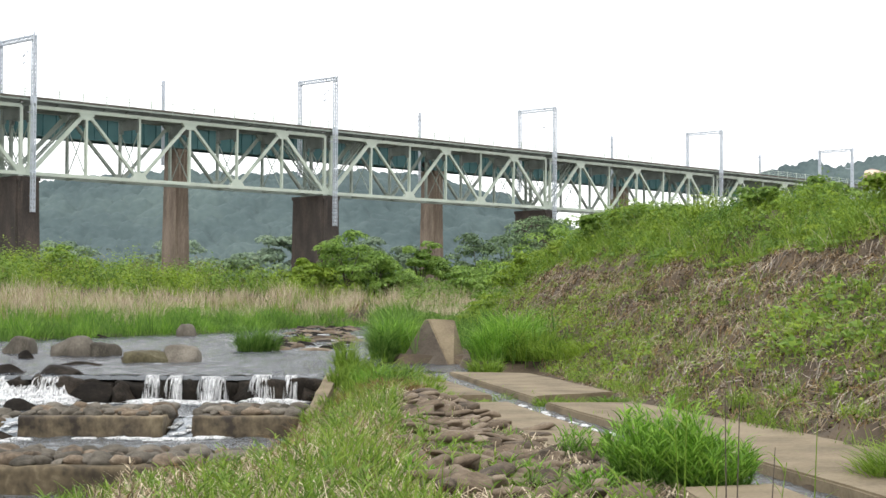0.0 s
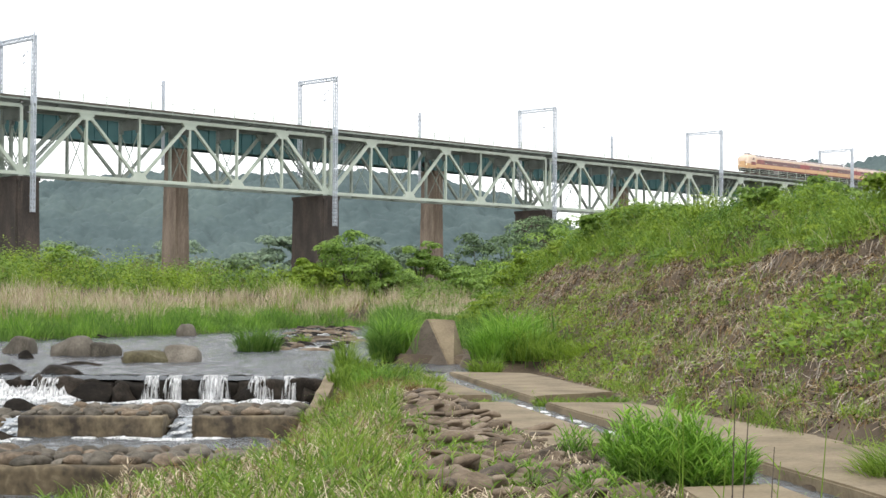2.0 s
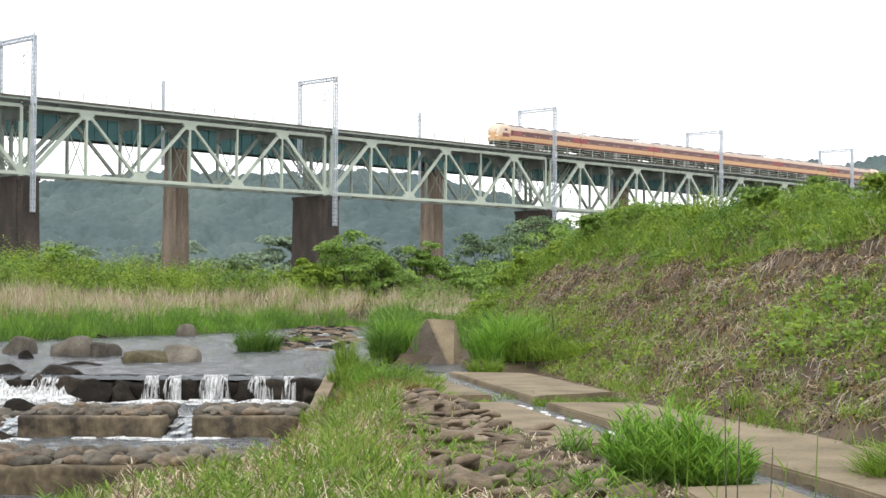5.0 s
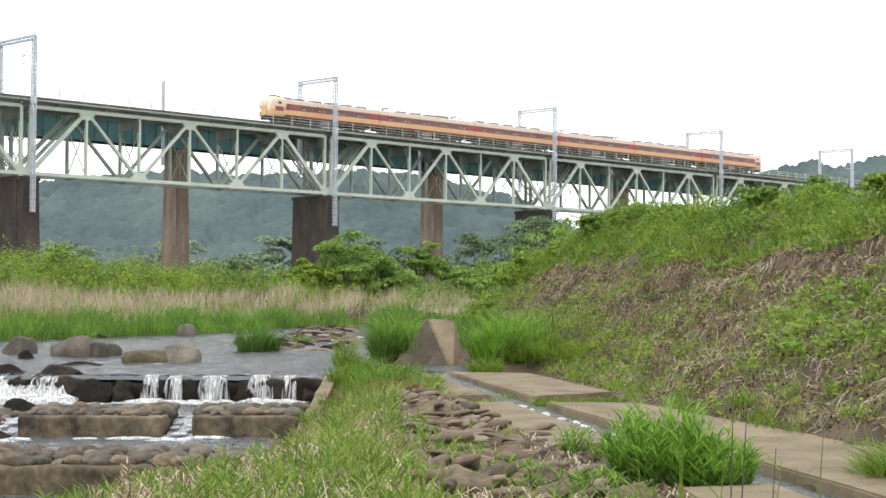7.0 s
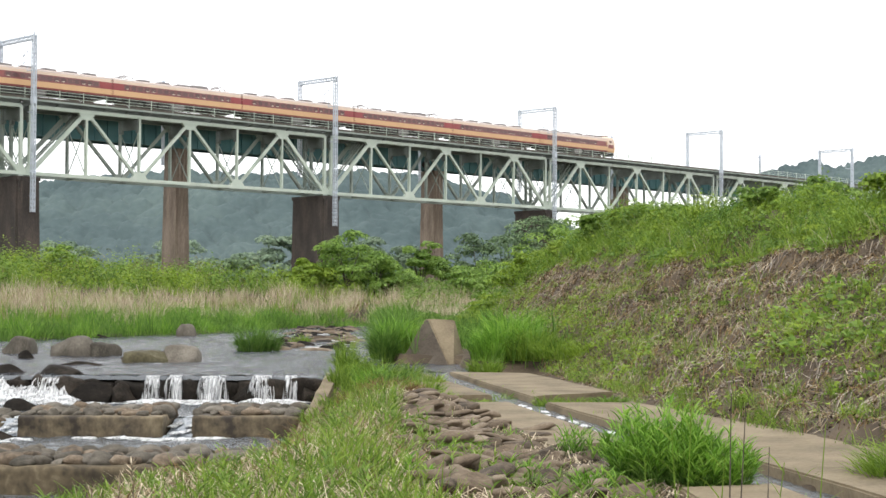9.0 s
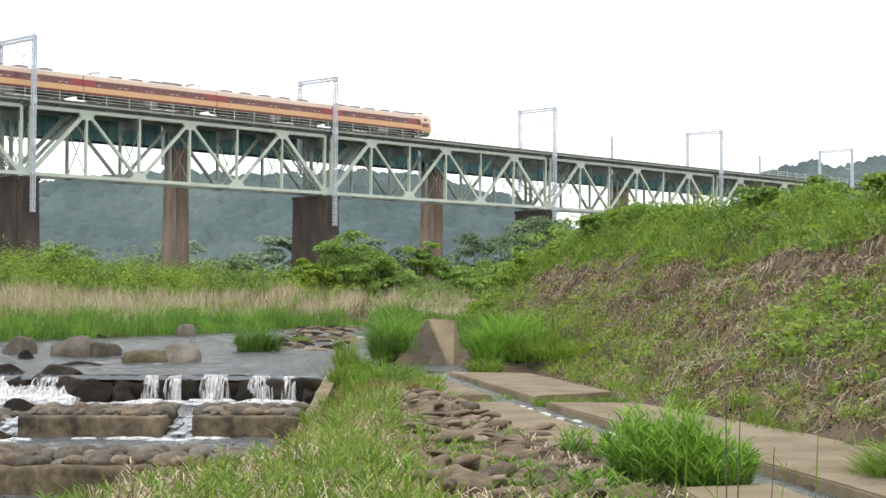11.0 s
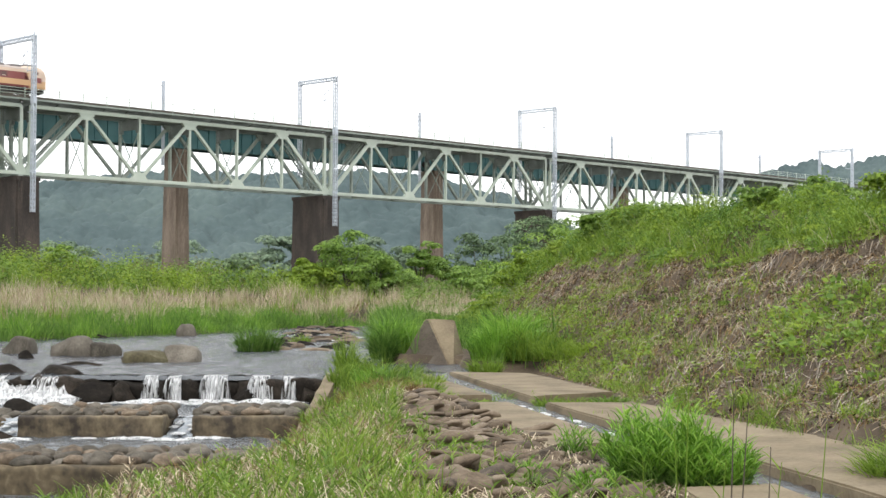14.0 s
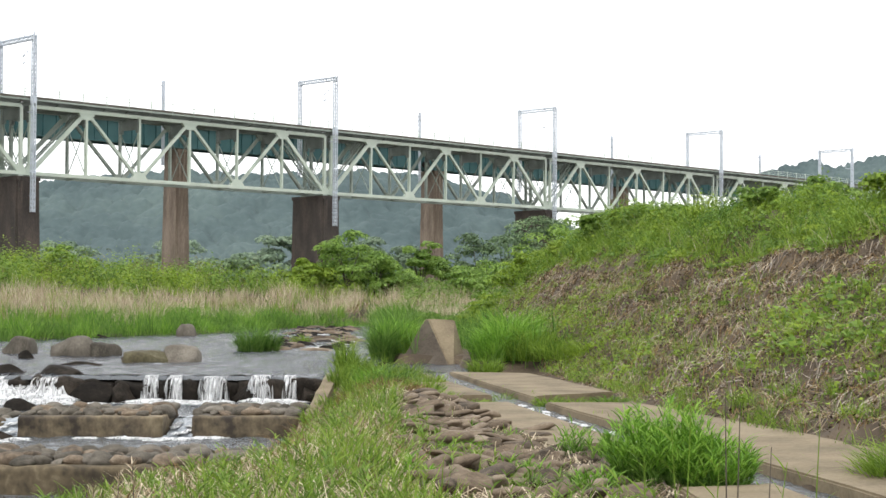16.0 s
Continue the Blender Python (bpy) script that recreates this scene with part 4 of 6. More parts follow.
# ---- river stones and white water ----
def boulder(x, y, w, h, d, seed, rz=0.0, dark=False, z=None, big=False, label="rounded grey-brown boulder in the river"):
    m = Matrix.Translation((x, y, (float(level(np.array(y))) if z is None else z) - h * 0.22)) @ pose(0, 0, 0, 0, 0, rz) @ Matrix.Diagonal((w * 1.1, d * 1.2, h * 0.78 / 0.27, 1))
    ob = link("boulder", (BLOCKS if big else ROCKS if dark else STONES)[seed % 5], None, m)
    return tagged(ob, label, "boulder", "boulders in the river")


for b in ((-14.85, 64.2, 1.7, 1.12, 1.5, 1, 0), (-13.75, 63.9, 1.3, 0.72, 1.2, 0, 25), (-11.0, 58.4, 1.7, 0.58, 1.2, 2, 10), (-9.7, 58.8, 1.3, 0.85, 1.2, 3, 0), (-15.4, 95, 1.0, 0.95, 1.0, 4, 0), (-17.75, 66.5, 1.1, 0.95, 1.3, 0, 40)):
    boulder(*b, big=True)
for b in ((-16.1, 61.2, 0.95, 0.35, 0.7, 1, 15), (-12.6, 55.6, 1.9, 0.2, 0.8, 3, 5), (-12.0, 60.0, 0.8, 0.15, 0.5, 2, 5), (-19.5, 90, 1.5, 0.3, 0.9, 3, 0), (-12.0, 49.5, 2.0, 0.3, 1.2, 2, 0), (-13.7, 50.0, 1.6, 0.3, 0.9, 1, 20),
          (-13.3, 43.9, 1.3, 0.4, 1.0, 0, 20), (-12.0, 45.0, 1.1, 0.35, 0.9, 2, 50), (-11.2, 39.9, 1.2, 0.4, 0.9, 3, 0), (-12.6, 38.6, 1.0, 0.3, 0.9, 1, 70)):
    boulder(*b, dark=True, label="low dark wet rock in running water")
rr = random.Random(31)
for k in range(100):
    y = rr.uniform(71, 122)
    x = -4.2 - (y - 72) * 0.05 - rr.uniform(0.0, 4.0)
    boulder(x, y, rr.uniform(0.5, 1.7), rr.uniform(0.1, 0.26), rr.uniform(0.4, 0.8), k, rr.uniform(-25, 25), dark=rr.random() < 0.4, label="flat brown stone in shallow rapids")

WATER_THINGS = []


def water_lip():
    """The bright edge where the pool bends over the weir."""
    xs, k = np.arange(-22, -3.2, 0.1), 7
    gx, gk = np.meshgrid(xs, np.arange(k))
    f = gk / (k - 1)
    gy = 48.8 - 0.34 * f + 0.05 * waves(gx, gx * 0, 1.1, 26) * f
    gz = 1.5 - 0.13 * f ** 2.2 + 0.012 * waves(gx, gy, 0.4, 27)
    w = len(xs)
    i = (np.arange(k - 1)[:, None] * w + np.arange(w - 1)[None]).ravel()
    ob = from_arrays("water_lip", np.stack([gx, gy, gz], -1).reshape(-1, 3), np.stack([i, i + w, i + w + 1, i + 1], 1), WATER_FAST, smooth=True)
    tagged(ob, "smooth water bending over the weir's edge", "water", kind="structure")


water_lip()


def strand_mesh(w, seed, y0, z0, y1, z1):
    """One curtain of falling water: a curved, rippled sheet that widens as it drops."""
    r = random.Random(seed)
    bm = bmesh.new()
    nx, nz = max(6, int(w / 0.03)), 12
    ph = [r.uniform(0, 6.28) for _ in range(4)]
    prev = None
    for i in range(nz + 1):
        f = i / nz
        row = []
        for j in range(nx + 1):
            g = (j / nx - 0.5) * w
            rag = 0.05 * math.sin(g * 23 + ph[0]) + 0.04 * math.sin(g * 51 + ph[1])
            y = y0 + (y1 - y0 + 2.2 * rag) * f ** 0.55 + 0.025 * math.sin(g * 34 + ph[2] + f * 2)
            row.append(bm.verts.new((g * (0.72 + 0.5 * f) + 0.03 * f * math.sin(g * 17 + ph[3]), y, z0 + (z1 - z0) * f ** 1.9 - (0.06 * abs(rag) if f < 0.1 else 0))))
        if prev:
            for j in range(nx):
                bm.faces.new((prev[j], prev[j + 1], row[j + 1], row[j]))
        prev = row
    return mesh_of(bm, FALL, True)


def foam_mesh(seed, w, d, h):
    """A flat heap of froth with a ragged rim."""
    bm = bmesh.new()
    bmesh.ops.create_icosphere(bm, subdivisions=3, radius=0.5)
    o = Vector((seed * 3.7, seed, 0))
    for v in bm.verts:
        n = 1 + 0.55 * noise.noise(v.co * 3.0 + o) + 0.3 * noise.noise(v.co * 8 + o)
        v.co = Vector((v.co.x * w * n, v.co.y * d * n, v.co.z * h * (0.6 + 0.9 * abs(noise.noise(v.co * 9 + o)))))
    return mesh_of(bm, FOAM, True)


rr = random.Random(8)
for x0, x1, dens in ((-14.6, -11.2, 0.97), (-9.15, -8.65, 0.8), (-8.45, -7.95, 0.5), (-7.5, -6.35, 0.65), (-5.9, -5.2, 0.95), (-4.9, -4.45, 0.75)):
    fall = thing("waterfall", pose((x0 + x1) / 2, 48.6, 0.7), "white strands of water falling over the weir", "waterfall", "falls over the weir")
    wide = x1 - x0
    for k in range(3 + int(wide * (1.5 if wide < 2 else 4.5))):
        w = min(wide, rr.uniform(0.25, 0.75))
        x = rr.uniform(-(wide - w) / 2, (wide - w) / 2) if wide > w else 0.0
        st = 0.81 if x0 > -11 else rr.uniform(0.45, 0.8)
        link("water_curtain", strand_mesh(w, k + int(x0 * 100), 0.2 - 0.03 * k / 6, st, (rr.uniform(-0.62, -0.42) if wide < 2 else rr.uniform(-1.0, -0.3)), 0.0), fall, Matrix.Translation((x, 0, 0)))
    n = max(2, int((x1 - x0) * 2.2))
    for k in range(n):
        link("froth", foam_mesh(k + int(x0 * 10), rr.uniform(0.6, 0.95), rr.uniform(0.35, 0.7), rr.uniform(0.12, 0.26)), fall, Matrix.Translation((x0 + (k + 0.5) * (x1 - x0) / n - (x0 + x1) / 2, rr.uniform(-0.95, -0.6), 0.03)))
    WATER_THINGS.append(fall)


def froth_patch(x, y, z, w, d, h, seed):
    ob = link("froth_patch", foam_mesh(seed, w, d, h), None, pose(x, y, z))
    WATER_THINGS.append(tagged(ob, "white froth on running water", "froth", "froth on the river"))


for x in np.arange(-13.6, -4.2, 0.75):
    froth_patch(float(x) + rr.uniform(-0.2, 0.2), 47.5 + rr.uniform(-0.2, 0.1), 0.7, rr.uniform(0.6, 1.1), 0.5, 0.12, int(x * 7))
for k in range(12):
    froth_patch(-14.4 + k * 0.27 + rr.uniform(-0.1, 0.1), 47.9 + rr.uniform(-0.2, 0.15), rr.uniform(0.72, 0.95), 0.6, 0.5, 0.2, 140 + k)
for k in range(16):
    froth_patch(-14.2 + k * 0.19 + rr.uniform(-0.1, 0.1), 47.6 + rr.uniform(-0.3, 0.3), 0.76, 0.8, 0.6, 0.4, 70 + k)
for x, y in ((-7.6, 39.9), (-7.0, 39.7), (-6.6, 39.6), (-6.2, 39.9), (-7.2, 39.2), (-11.3, 39.4), (-10.6, 39.6), (-5.8, 40.1), (-8.1, 40.0), (-10.9, 38.9), (-9.0, 39.9)):
    froth_patch(x, y, 0.35, rr.uniform(0.5, 0.9), 0.4, 0.12, int(x * 13))


def chute(x0, x1, seed):
    """The smooth tongue of water that slides between two sills."""
    xs, ys = np.linspace(x0, x1, 14), np.linspace(40.0, 43.2, 40)
    gx, gy = np.meshgrid(xs, ys)
    f = np.clip((gy - 40.2) / 2.2, 0, 1)
    gz = 0.36 + 0.325 * f * f * (3 - 2 * f) + 0.035 * waves(gx, gy * 0.5, 0.35, seed)
    i = (np.arange(39)[:, None] * 14 + np.arange(13)[None]).ravel()
    ob = from_arrays("water_chute", np.stack([gx, gy, gz], -1).reshape(-1, 3), np.stack([i, i + 1, i + 15, i + 14], 1), WATER_WHITE, smooth=True)
    tagged(ob, "fast water sliding between two concrete sills", "water", kind="structure")
    r = random.Random(seed)
    for k in range(7):
        y = r.uniform(40.2, 42.6)
        froth_patch(r.uniform(x0 + 0.1, x1 - 0.1), y, 0.4 + 0.33 * min(1, max(0, (y - 40.2) / 2.2)), 0.25, r.uniform(0.5, 0.9), 0.07, seed + k)


for k in range(14):
    y = 72 + k * 2.4
    froth_patch(-3.6 - (y - 72) * 0.04 - rr.uniform(0, 3.0), y, 1.5, rr.uniform(0.7, 1.4), 0.35, 0.06, 400 + k)
def cascade():
    """The broad white slope of water at the river's middle."""
    xs, ys = np.arange(-17.0, -11.1, 0.06), np.linspace(47.0, 48.85, 46)
    gx, gy = np.meshgrid(xs, ys)
    f = np.clip((gy - 47.3) / 1.4, 0, 1)
    edge = np.clip((-11.1 - gx) / 0.5, 0, 1)
    gz = 0.68 + (0.64 + 0.12 * waves(gx, gx * 0, 1.3, 91)) * f ** 0.8 * edge + 0.075 * waves(gx, gy * 0.5, 0.4, 92) + 0.04 * waves(gx, gy, 0.16, 93)
    w = len(xs)
    i = (np.arange(45)[:, None] * w + np.arange(w - 1)[None]).ravel()
    ob = from_arrays("water_cascade", np.stack([gx, gy, gz], -1).reshape(-1, 3), np.stack([i, i + 1, i + w + 1, i + w], 1), FOAM, smooth=True)
    WATER_THINGS.append(tagged(ob, "broad white cascade of tumbling water", "cascade"))


cascade()
chute(-7.1, -6.4, 40)
chute(-11.6, -10.8, 41)


for k in range(14):
    y = 27 + k * 0.95 + rr.uniform(-0.3, 0.3)
    froth_patch(4.85 - (y - 22) * 0.1594 + rr.uniform(-0.25, 0.2), y, float(np.interp(y, [17, 40], [1.205, 1.24])), 0.2, rr.uniform(0.6, 1.0), 0.025, 300 + k)


# ---- stones set in the bank beside the channel ----
def stone_pitching():
    s = thing("stone_pitching", pose(0, 0, 0), "brown flat stones set in the bank beside the slab", "stone pitching")
    r = random.Random(77)
    rows = 32
    for i in range(rows):
        y = 21.0 + i * 0.56
        right = np.interp(y, [20, 27.3, 38.6], [2.6, 1.75, 0.0])
        left = np.interp(y, [20, 30, 39], [-0.4, -0.9, -1.3])
        x = left + r.uniform(0, 0.4)
        while x < right:
            w = r.uniform(0.42, 1.2)
            z = float(ground_z(np.array(x), np.array(y)))
            link("stone", r.choice(SLATES), s, Matrix.Translation((x + w * 0.3, y + r.uniform(-0.25, 0.25), z + 0.06 + r.uniform(-0.06, 0.08))) @ pose(0, 0, 0, r.uniform(-28, -6), r.uniform(-14, 10), r.uniform(12, 62)) @ Matrix.Diagonal((w * 1.1, w * 0.52, r.uniform(0.3, 0.5), 1)))
            x += w * 0.42


stone_pitching()


# ---- plants ----
RS = np.random.RandomState(19)


def blade_arrays(base, h, width, lean, droop=0.5, az=None, seg=3):
    """Grass blades: tapering, leaning, drooping strips. base (n,3); h, width, lean per blade."""
    n = len(base)
    h, width, lean = (np.broadcast_to(np.asarray(a, float), (n,)) for a in (h, width, lean))
    az = RS.uniform(0, 6.283, n) if az is None else az
    d = np.stack([np.cos(az), np.sin(az), np.zeros(n)], 1)
    fa = RS.uniform(0, 6.283, n)
    side = np.stack([np.cos(fa), np.sin(fa), np.zeros(n)], 1)
    rows = []
    for i in range(seg + 1):
        f = i / seg
        out = (lean * f + droop * lean * f ** 2.5) * h
        up = h * (f - 0.35 * droop * lean * f ** 3)
        c = base + d * out[:, None] + np.array([0, 0, 1.0]) * up[:, None]
        wd = width * (1 - f ** 2) * (0.7 + 0.6 * min(f * 2, 1)) / 2
        if i < seg:
            rows += [c - side * wd[:, None], c + side * wd[:, None]]
        else:
            rows.append(c)
    v = np.stack(rows, 1)
    k = v.shape[1]
    f = []
    for i in range(seg - 1):
        f += [(2 * i, 2 * i + 1, 2 * i + 3), (2 * i, 2 * i + 3, 2 * i + 2)]
    f.append((2 * seg - 2, 2 * seg - 1, 2 * seg))
    faces = (np.arange(n)[:, None, None] * k + np.array(f)[None]).reshape(-1, 3)
    return v.reshape(-1, 3), faces


def leaf_arrays(c, size, up=0.6, facing=None):
    """Leaves: pointed ovals folded along the rib, facing mostly upwards."""
    n = len(c)
    size = np.broadcast_to(np.asarray(size, float), (n,))[:, None]
    nrm = RS.normal(size=(n, 3)) * (1 - up) + np.array([0, -0.25, 1.0]) * up
    if facing is not None:
        nrm = facing + 0.35 * RS.normal(size=(n, 3))
    nrm /= np.linalg.norm(nrm, axis=1)[:, None]
    a = np.cross(nrm, RS.normal(size=(n, 3)))
    a /= np.linalg.norm(a, axis=1)[:, None] + 1e-9
    b = np.cross(nrm, a)
    wd = RS.uniform(0.28, 0.42, (n, 1))
    v = np.stack([c - a * size * 0.5, c - b * size * wd - nrm * size * 0.08 - a * size * 0.08, c + a * size * 0.5 - nrm * size * 0.1, c + b * size * wd - nrm * size * 0.08 - a * size * 0.08], 1)
    f = (np.arange(n)[:, None, None] * 4 + np.array([(0, 1, 2), (0, 2, 3)])[None]).reshape(-1, 3)
    return v.reshape(-1, 3), f


def stuff(name, arrays, material, label, category):
    v, f = arrays
    return tagged(from_arrays(name, v, f, material), label, category, kind="stuff")


def spots(n, x0, x1, y0, y1, keep=None):
    x, y = RS.uniform(x0, x1, n), RS.uniform(y0, y1, n)
    if keep is not None:
        k = keep(x, y)
        x, y = x[k], y[k]
    return np.stack([x, y, ground_z(x, y)], 1)


def edge_l(x, y):
    return np.interp(y, *LEFT_EDGE) - x + 0.8 * np.clip(y - 120, 0, 60)


def edge_r(x, y):
    return x - np.interp(y, *RIGHT_EDGE)


def u(a, b, n):
    return RS.uniform(a, b, n)


# far bank: wet grass at the water, dry reeds behind it, scrub behind these
def clump_arrays(c, r, h, n, leaf, lumps=0.25):
    """Leaves on the rounded tops of low bushes: c (m,3) are their feet, r and h their sizes, n leaves on each."""
    m = len(c)
    k = np.repeat(np.arange(m), n)
    r, h = np.broadcast_to(r, (m,))[k], np.broadcast_to(h, (m,))[k]
    a, z = u(0, 6.283, m * n), u(0, 1, m * n) ** 0.85
    rho = np.sqrt(1 - z * z)
    s = u(0.8, 1.06, m * n) * (1 + lumps * np.sin(3 * a + k * 1.7) * np.sin(4.3 * z + k * 2.3))
    d = np.stack([np.cos(a) * rho, np.sin(a) * rho, z], 1)
    p = c[k] + d * s[:, None] * np.stack([r, r, h], 1)
    return leaf_arrays(p, u(*leaf, m * n), facing=d + np.array([0, 0, 0.35]))


def weed_arrays(base, h, count, leaf, width, out=(0.5, 1.3)):
    """Leafy stems: narrow pointed leaves set round each upright stem."""
    m = len(base)
    k = np.repeat(np.arange(m), count)
    az, tilt = u(0, 6.283, m), u(0.0, 0.3, m)
    f = u(0.12, 1.0, m * count)
    up = (h[k] * f)
    p = base[k] + np.stack([np.cos(az[k]) * tilt[k] * up, np.sin(az[k]) * tilt[k] * up, up], 1)
    v, fc = blade_arrays(p, u(*leaf, m * count) * (1.15 - 0.5 * f), width, u(*out, m * count), 0.6, None, 3)
    sv, sf = blade_arrays(base, h, 0.012, tilt, 0.1, az, 2)
    return np.concatenate([v, sv]), np.concatenate([fc, sf + len(v)])


def far_zone(lo, hi):
    return lambda x, y: (edge_l(x, y) > lo) & (edge_l(x, y) < hi)


p = spots(380000, -48, 0, 72, 146, lambda x, y: (edge_l(x, y) > -0.3) & (edge_l(x, y) < 6.5 + 4.5 * waves(x, y, 8, 41)) & (y < 140) & (RS.rand(len(x)) < np.clip(0.7 + 0.6 * waves(x, y, 1.7, 35), 0.1, 1)))
hh = u(0.45, 1.2, len(p)) * np.clip(0.95 + 0.55 * waves(p[:, 0], p[:, 1], 5, 42) + 0.45 * waves(p[:, 0], p[:, 1], 1.9, 49), 0.3, 2.0)
half = RS.rand(len(p)) < 0.65 + 0.5 * waves(p[:, 0], p[:, 1], 5, 37)
for g, m_, text in ((half, GRASS_DARK, "lush green grass along the far water's edge"), (~half, TUFT_GREEN, "lighter green grass along the far water's edge")):
    stuff("waterside_grass", blade_arrays(p[g], hh[g], 0.034, u(0.1, 0.7, g.sum()), seg=2), m_, text, "grass")
p = spots(420, -50, 0, 70, 145, lambda x, y: (edge_l(x, y) > 0.5) & (edge_l(x, y) < 9) & (waves(x, y, 6, 36) > 0.1))
stuff("waterside_weeds", clump_arrays(p, u(0.4, 0.9, len(p)), u(0.6, 1.5, len(p)), 110, (0.1, 0.24), 0.4), LEAF, "leafy weeds in the grass of the far water's edge", "weeds")
p = spots(200000, -70, 6, 70, 165, lambda x, y: (edge_l(x, y) > 5.0 + 4.5 * waves(x, y, 7, 43)) & (edge_l(x, y) < 23 + 3 * waves(x, y, 12, 44)) & (RS.rand(len(x)) < np.clip(0.5 + 0.8 * waves(x, y, 4, 45) + 0.5 * waves(x, y, 1.6, 40), 0.04, 1)))
stuff("dry_reeds", blade_arrays(p, u(0.7, 1.9, len(p)) * (1 + 0.35 * waves(p[:, 0], p[:, 1], 3, 48)), 0.028, u(0.03, 0.4, len(p)), 0.8, seg=2), STRAW, "pale dry reeds standing on the far bank", "reeds")
p = spots(60000, -70, 6, 80, 165, lambda x, y: (edge_l(x, y) > 5) & (edge_l(x, y) < 25) & (waves(x, y, 6, 46) > 0.25))
stuff("reed_shoots", blade_arrays(p, u(0.5, 1.5, len(p)) * (1 + 0.4 * waves(p[:, 0], p[:, 1], 3.5, 50)), 0.06, u(0.1, 0.6, len(p)), seg=2), GRASS, "green shoots among the dry reeds", "grass")
p = spots(12000, -70, 2, 80, 150, lambda x, y: (edge_l(x, y) > 7) & (edge_l(x, y) < 24) & (waves(x, y, 5, 39) > 0.15))
stuff("reed_litter", blade_arrays(p, u(0.5, 1.2, len(p)), 0.06, u(0.3, 1.2, len(p)), seg=2), RUST, "brown broken reeds on the far bank", "reeds")


p = spots(1050, -66, 12, 104, 172, lambda x, y: (edge_l(x, y) > 20.5 + 3 * waves(x, y, 10, 47)) & (y > 110 + 0.2 * x) & (y < 160))
rise = np.clip((edge_l(p[:, 0], p[:, 1]) - 18) / 7, 0.35, 1) * np.interp(p[:, 0], [-45, -33, -20, -5, 5], [1.25, 1.0, 0.85, 0.6, 0.5])
hh = u(2.0, 3.5, len(p)) * rise * (1 + 0.2 * waves(p[:, 0], p[:, 1], 9, 51))
pick = RS.rand(len(p)) + 0.5 * waves(p[:, 0], p[:, 1], 14, 53)
for lo_, hi_, m_, text in ((-9, 0.45, VINE, "bright green scrub and vines on the far terrace"), (0.45, 0.95, LEAF, "green scrub on the far terrace"), (0.95, 9, RUST_GREEN, "olive brown scrub on the far terrace")):
    g = (pick >= lo_) & (pick < hi_)
    stuff("scrub", clump_arrays(p[g], u(1.0, 2.2, g.sum()), hh[g], 290, (0.13, 0.3)), m_, text, "scrub")
p = spots(1500, -60, 6, 104, 150, far_zone(19, 40))
p[:, 2] += 0.9
stuff("scrub_grass", blade_arrays(p, u(0.8, 1.7, len(p)), 0.06, u(0.1, 0.6, len(p)), seg=2), GRASS, "tall grass between the scrub of the far terrace", "grass")

# right shore upstream: tall wet grass, and the meadow behind it
p = spots(26000, -8, 8, 52, 140, lambda x, y: (edge_r(x, y) > 0.0) & (bank_axes(x, y)[0] < 1.5) & ((y > 66) | ((x < -0.9) & (y > 60.5)) | ((x > 1.6) & (y > 56))))
p = p[p[:, 2] > 1.35]
stuff("shore_grass", blade_arrays(p, u(0.5, 1.3, len(p)) * (1 + 0.4 * waves(p[:, 0], p[:, 1], 3, 38)), 0.04, u(0.05, 0.45, len(p)), seg=2), GRASS_DARK, "tall green grass on the near shore", "grass")
p = spots(16000, -6, 14, 105, 140, lambda x, y: edge_r(x, y) > 4)
stuff("dry_reeds", blade_arrays(p, u(0.7, 1.6, len(p)), 0.05, u(0.03, 0.4, len(p)), 0.8, seg=2), STRAW, "pale dry reeds behind the near shore", "reeds")
p = spots(170, -9, 10, 126, 168, lambda x, y: edge_r(x, y) > 3)
stuff("scrub", clump_arrays(p, u(1.0, 2.0, len(p)), u(0.7, 1.3, len(p)) * np.interp(p[:, 1], [126, 145, 168], [0.8, 1.5, 2.2]), 150, (0.14, 0.34)), LEAF, "low green scrub behind the reeds of the near shore", "scrub")

# the strip between the river wall and the stones: uneven grass, leafy weeds, withered patches
STRIP = ([13, 22, 30, 40, 50], [0.6, -0.2, -0.8, -1.0, -2.0])
on_strip = lambda x, y: (edge_r(x, y) > 0.1 + 0.2 * (y > 37)) & (x < np.interp(y, *STRIP))
p = spots(46000, -7, 0.6, 13, 50, lambda x, y: on_strip(x, y) & (RS.rand(len(x)) < np.clip(0.2 + 0.9 * waves(x, y, 2.4, 61) + 0.5 * waves(x, y, 0.9, 60), 0.03, 1)))
stuff("bank_grass", blade_arrays(p, u(0.12, 0.5, len(p)) * (1 + 0.6 * waves(p[:, 0], p[:, 1], 2.0, 62)) * np.where(p[:, 1] < 36, np.clip(edge_r(p[:, 0], p[:, 1]) / 1.5, 0.3, 1), 1), 0.018, u(0.1, 0.7, len(p))), GRASS, "fresh grass on the strip beside the river wall", "grass")
p = spots(5500, -7, 0.6, 13, 48, lambda x, y: on_strip(x, y) & (waves(x, y, 1.8, 59) > 0.0))
stuff("dry_grass", blade_arrays(p, u(0.15, 0.6, len(p)) * np.clip(edge_r(p[:, 0], p[:, 1]) / 1.8, 0.3, 1), 0.012, u(0.2, 1.0, len(p))), STRAW, "dry grass stems among the fresh grass", "grass")
p = spots(5200, -6.5, 3.2, 15, 46, lambda x, y: (edge_r(x, y) > 0.3) & (x < np.interp(y, [13, 20, 24, 30, 38, 46], [4.4, 2.4, 0.7, -0.5, -1.2, -1.8])) & (RS.rand(len(x)) < np.clip(0.25 + 0.8 * waves(x, y, 2.6, 63), 0.02, 1)))
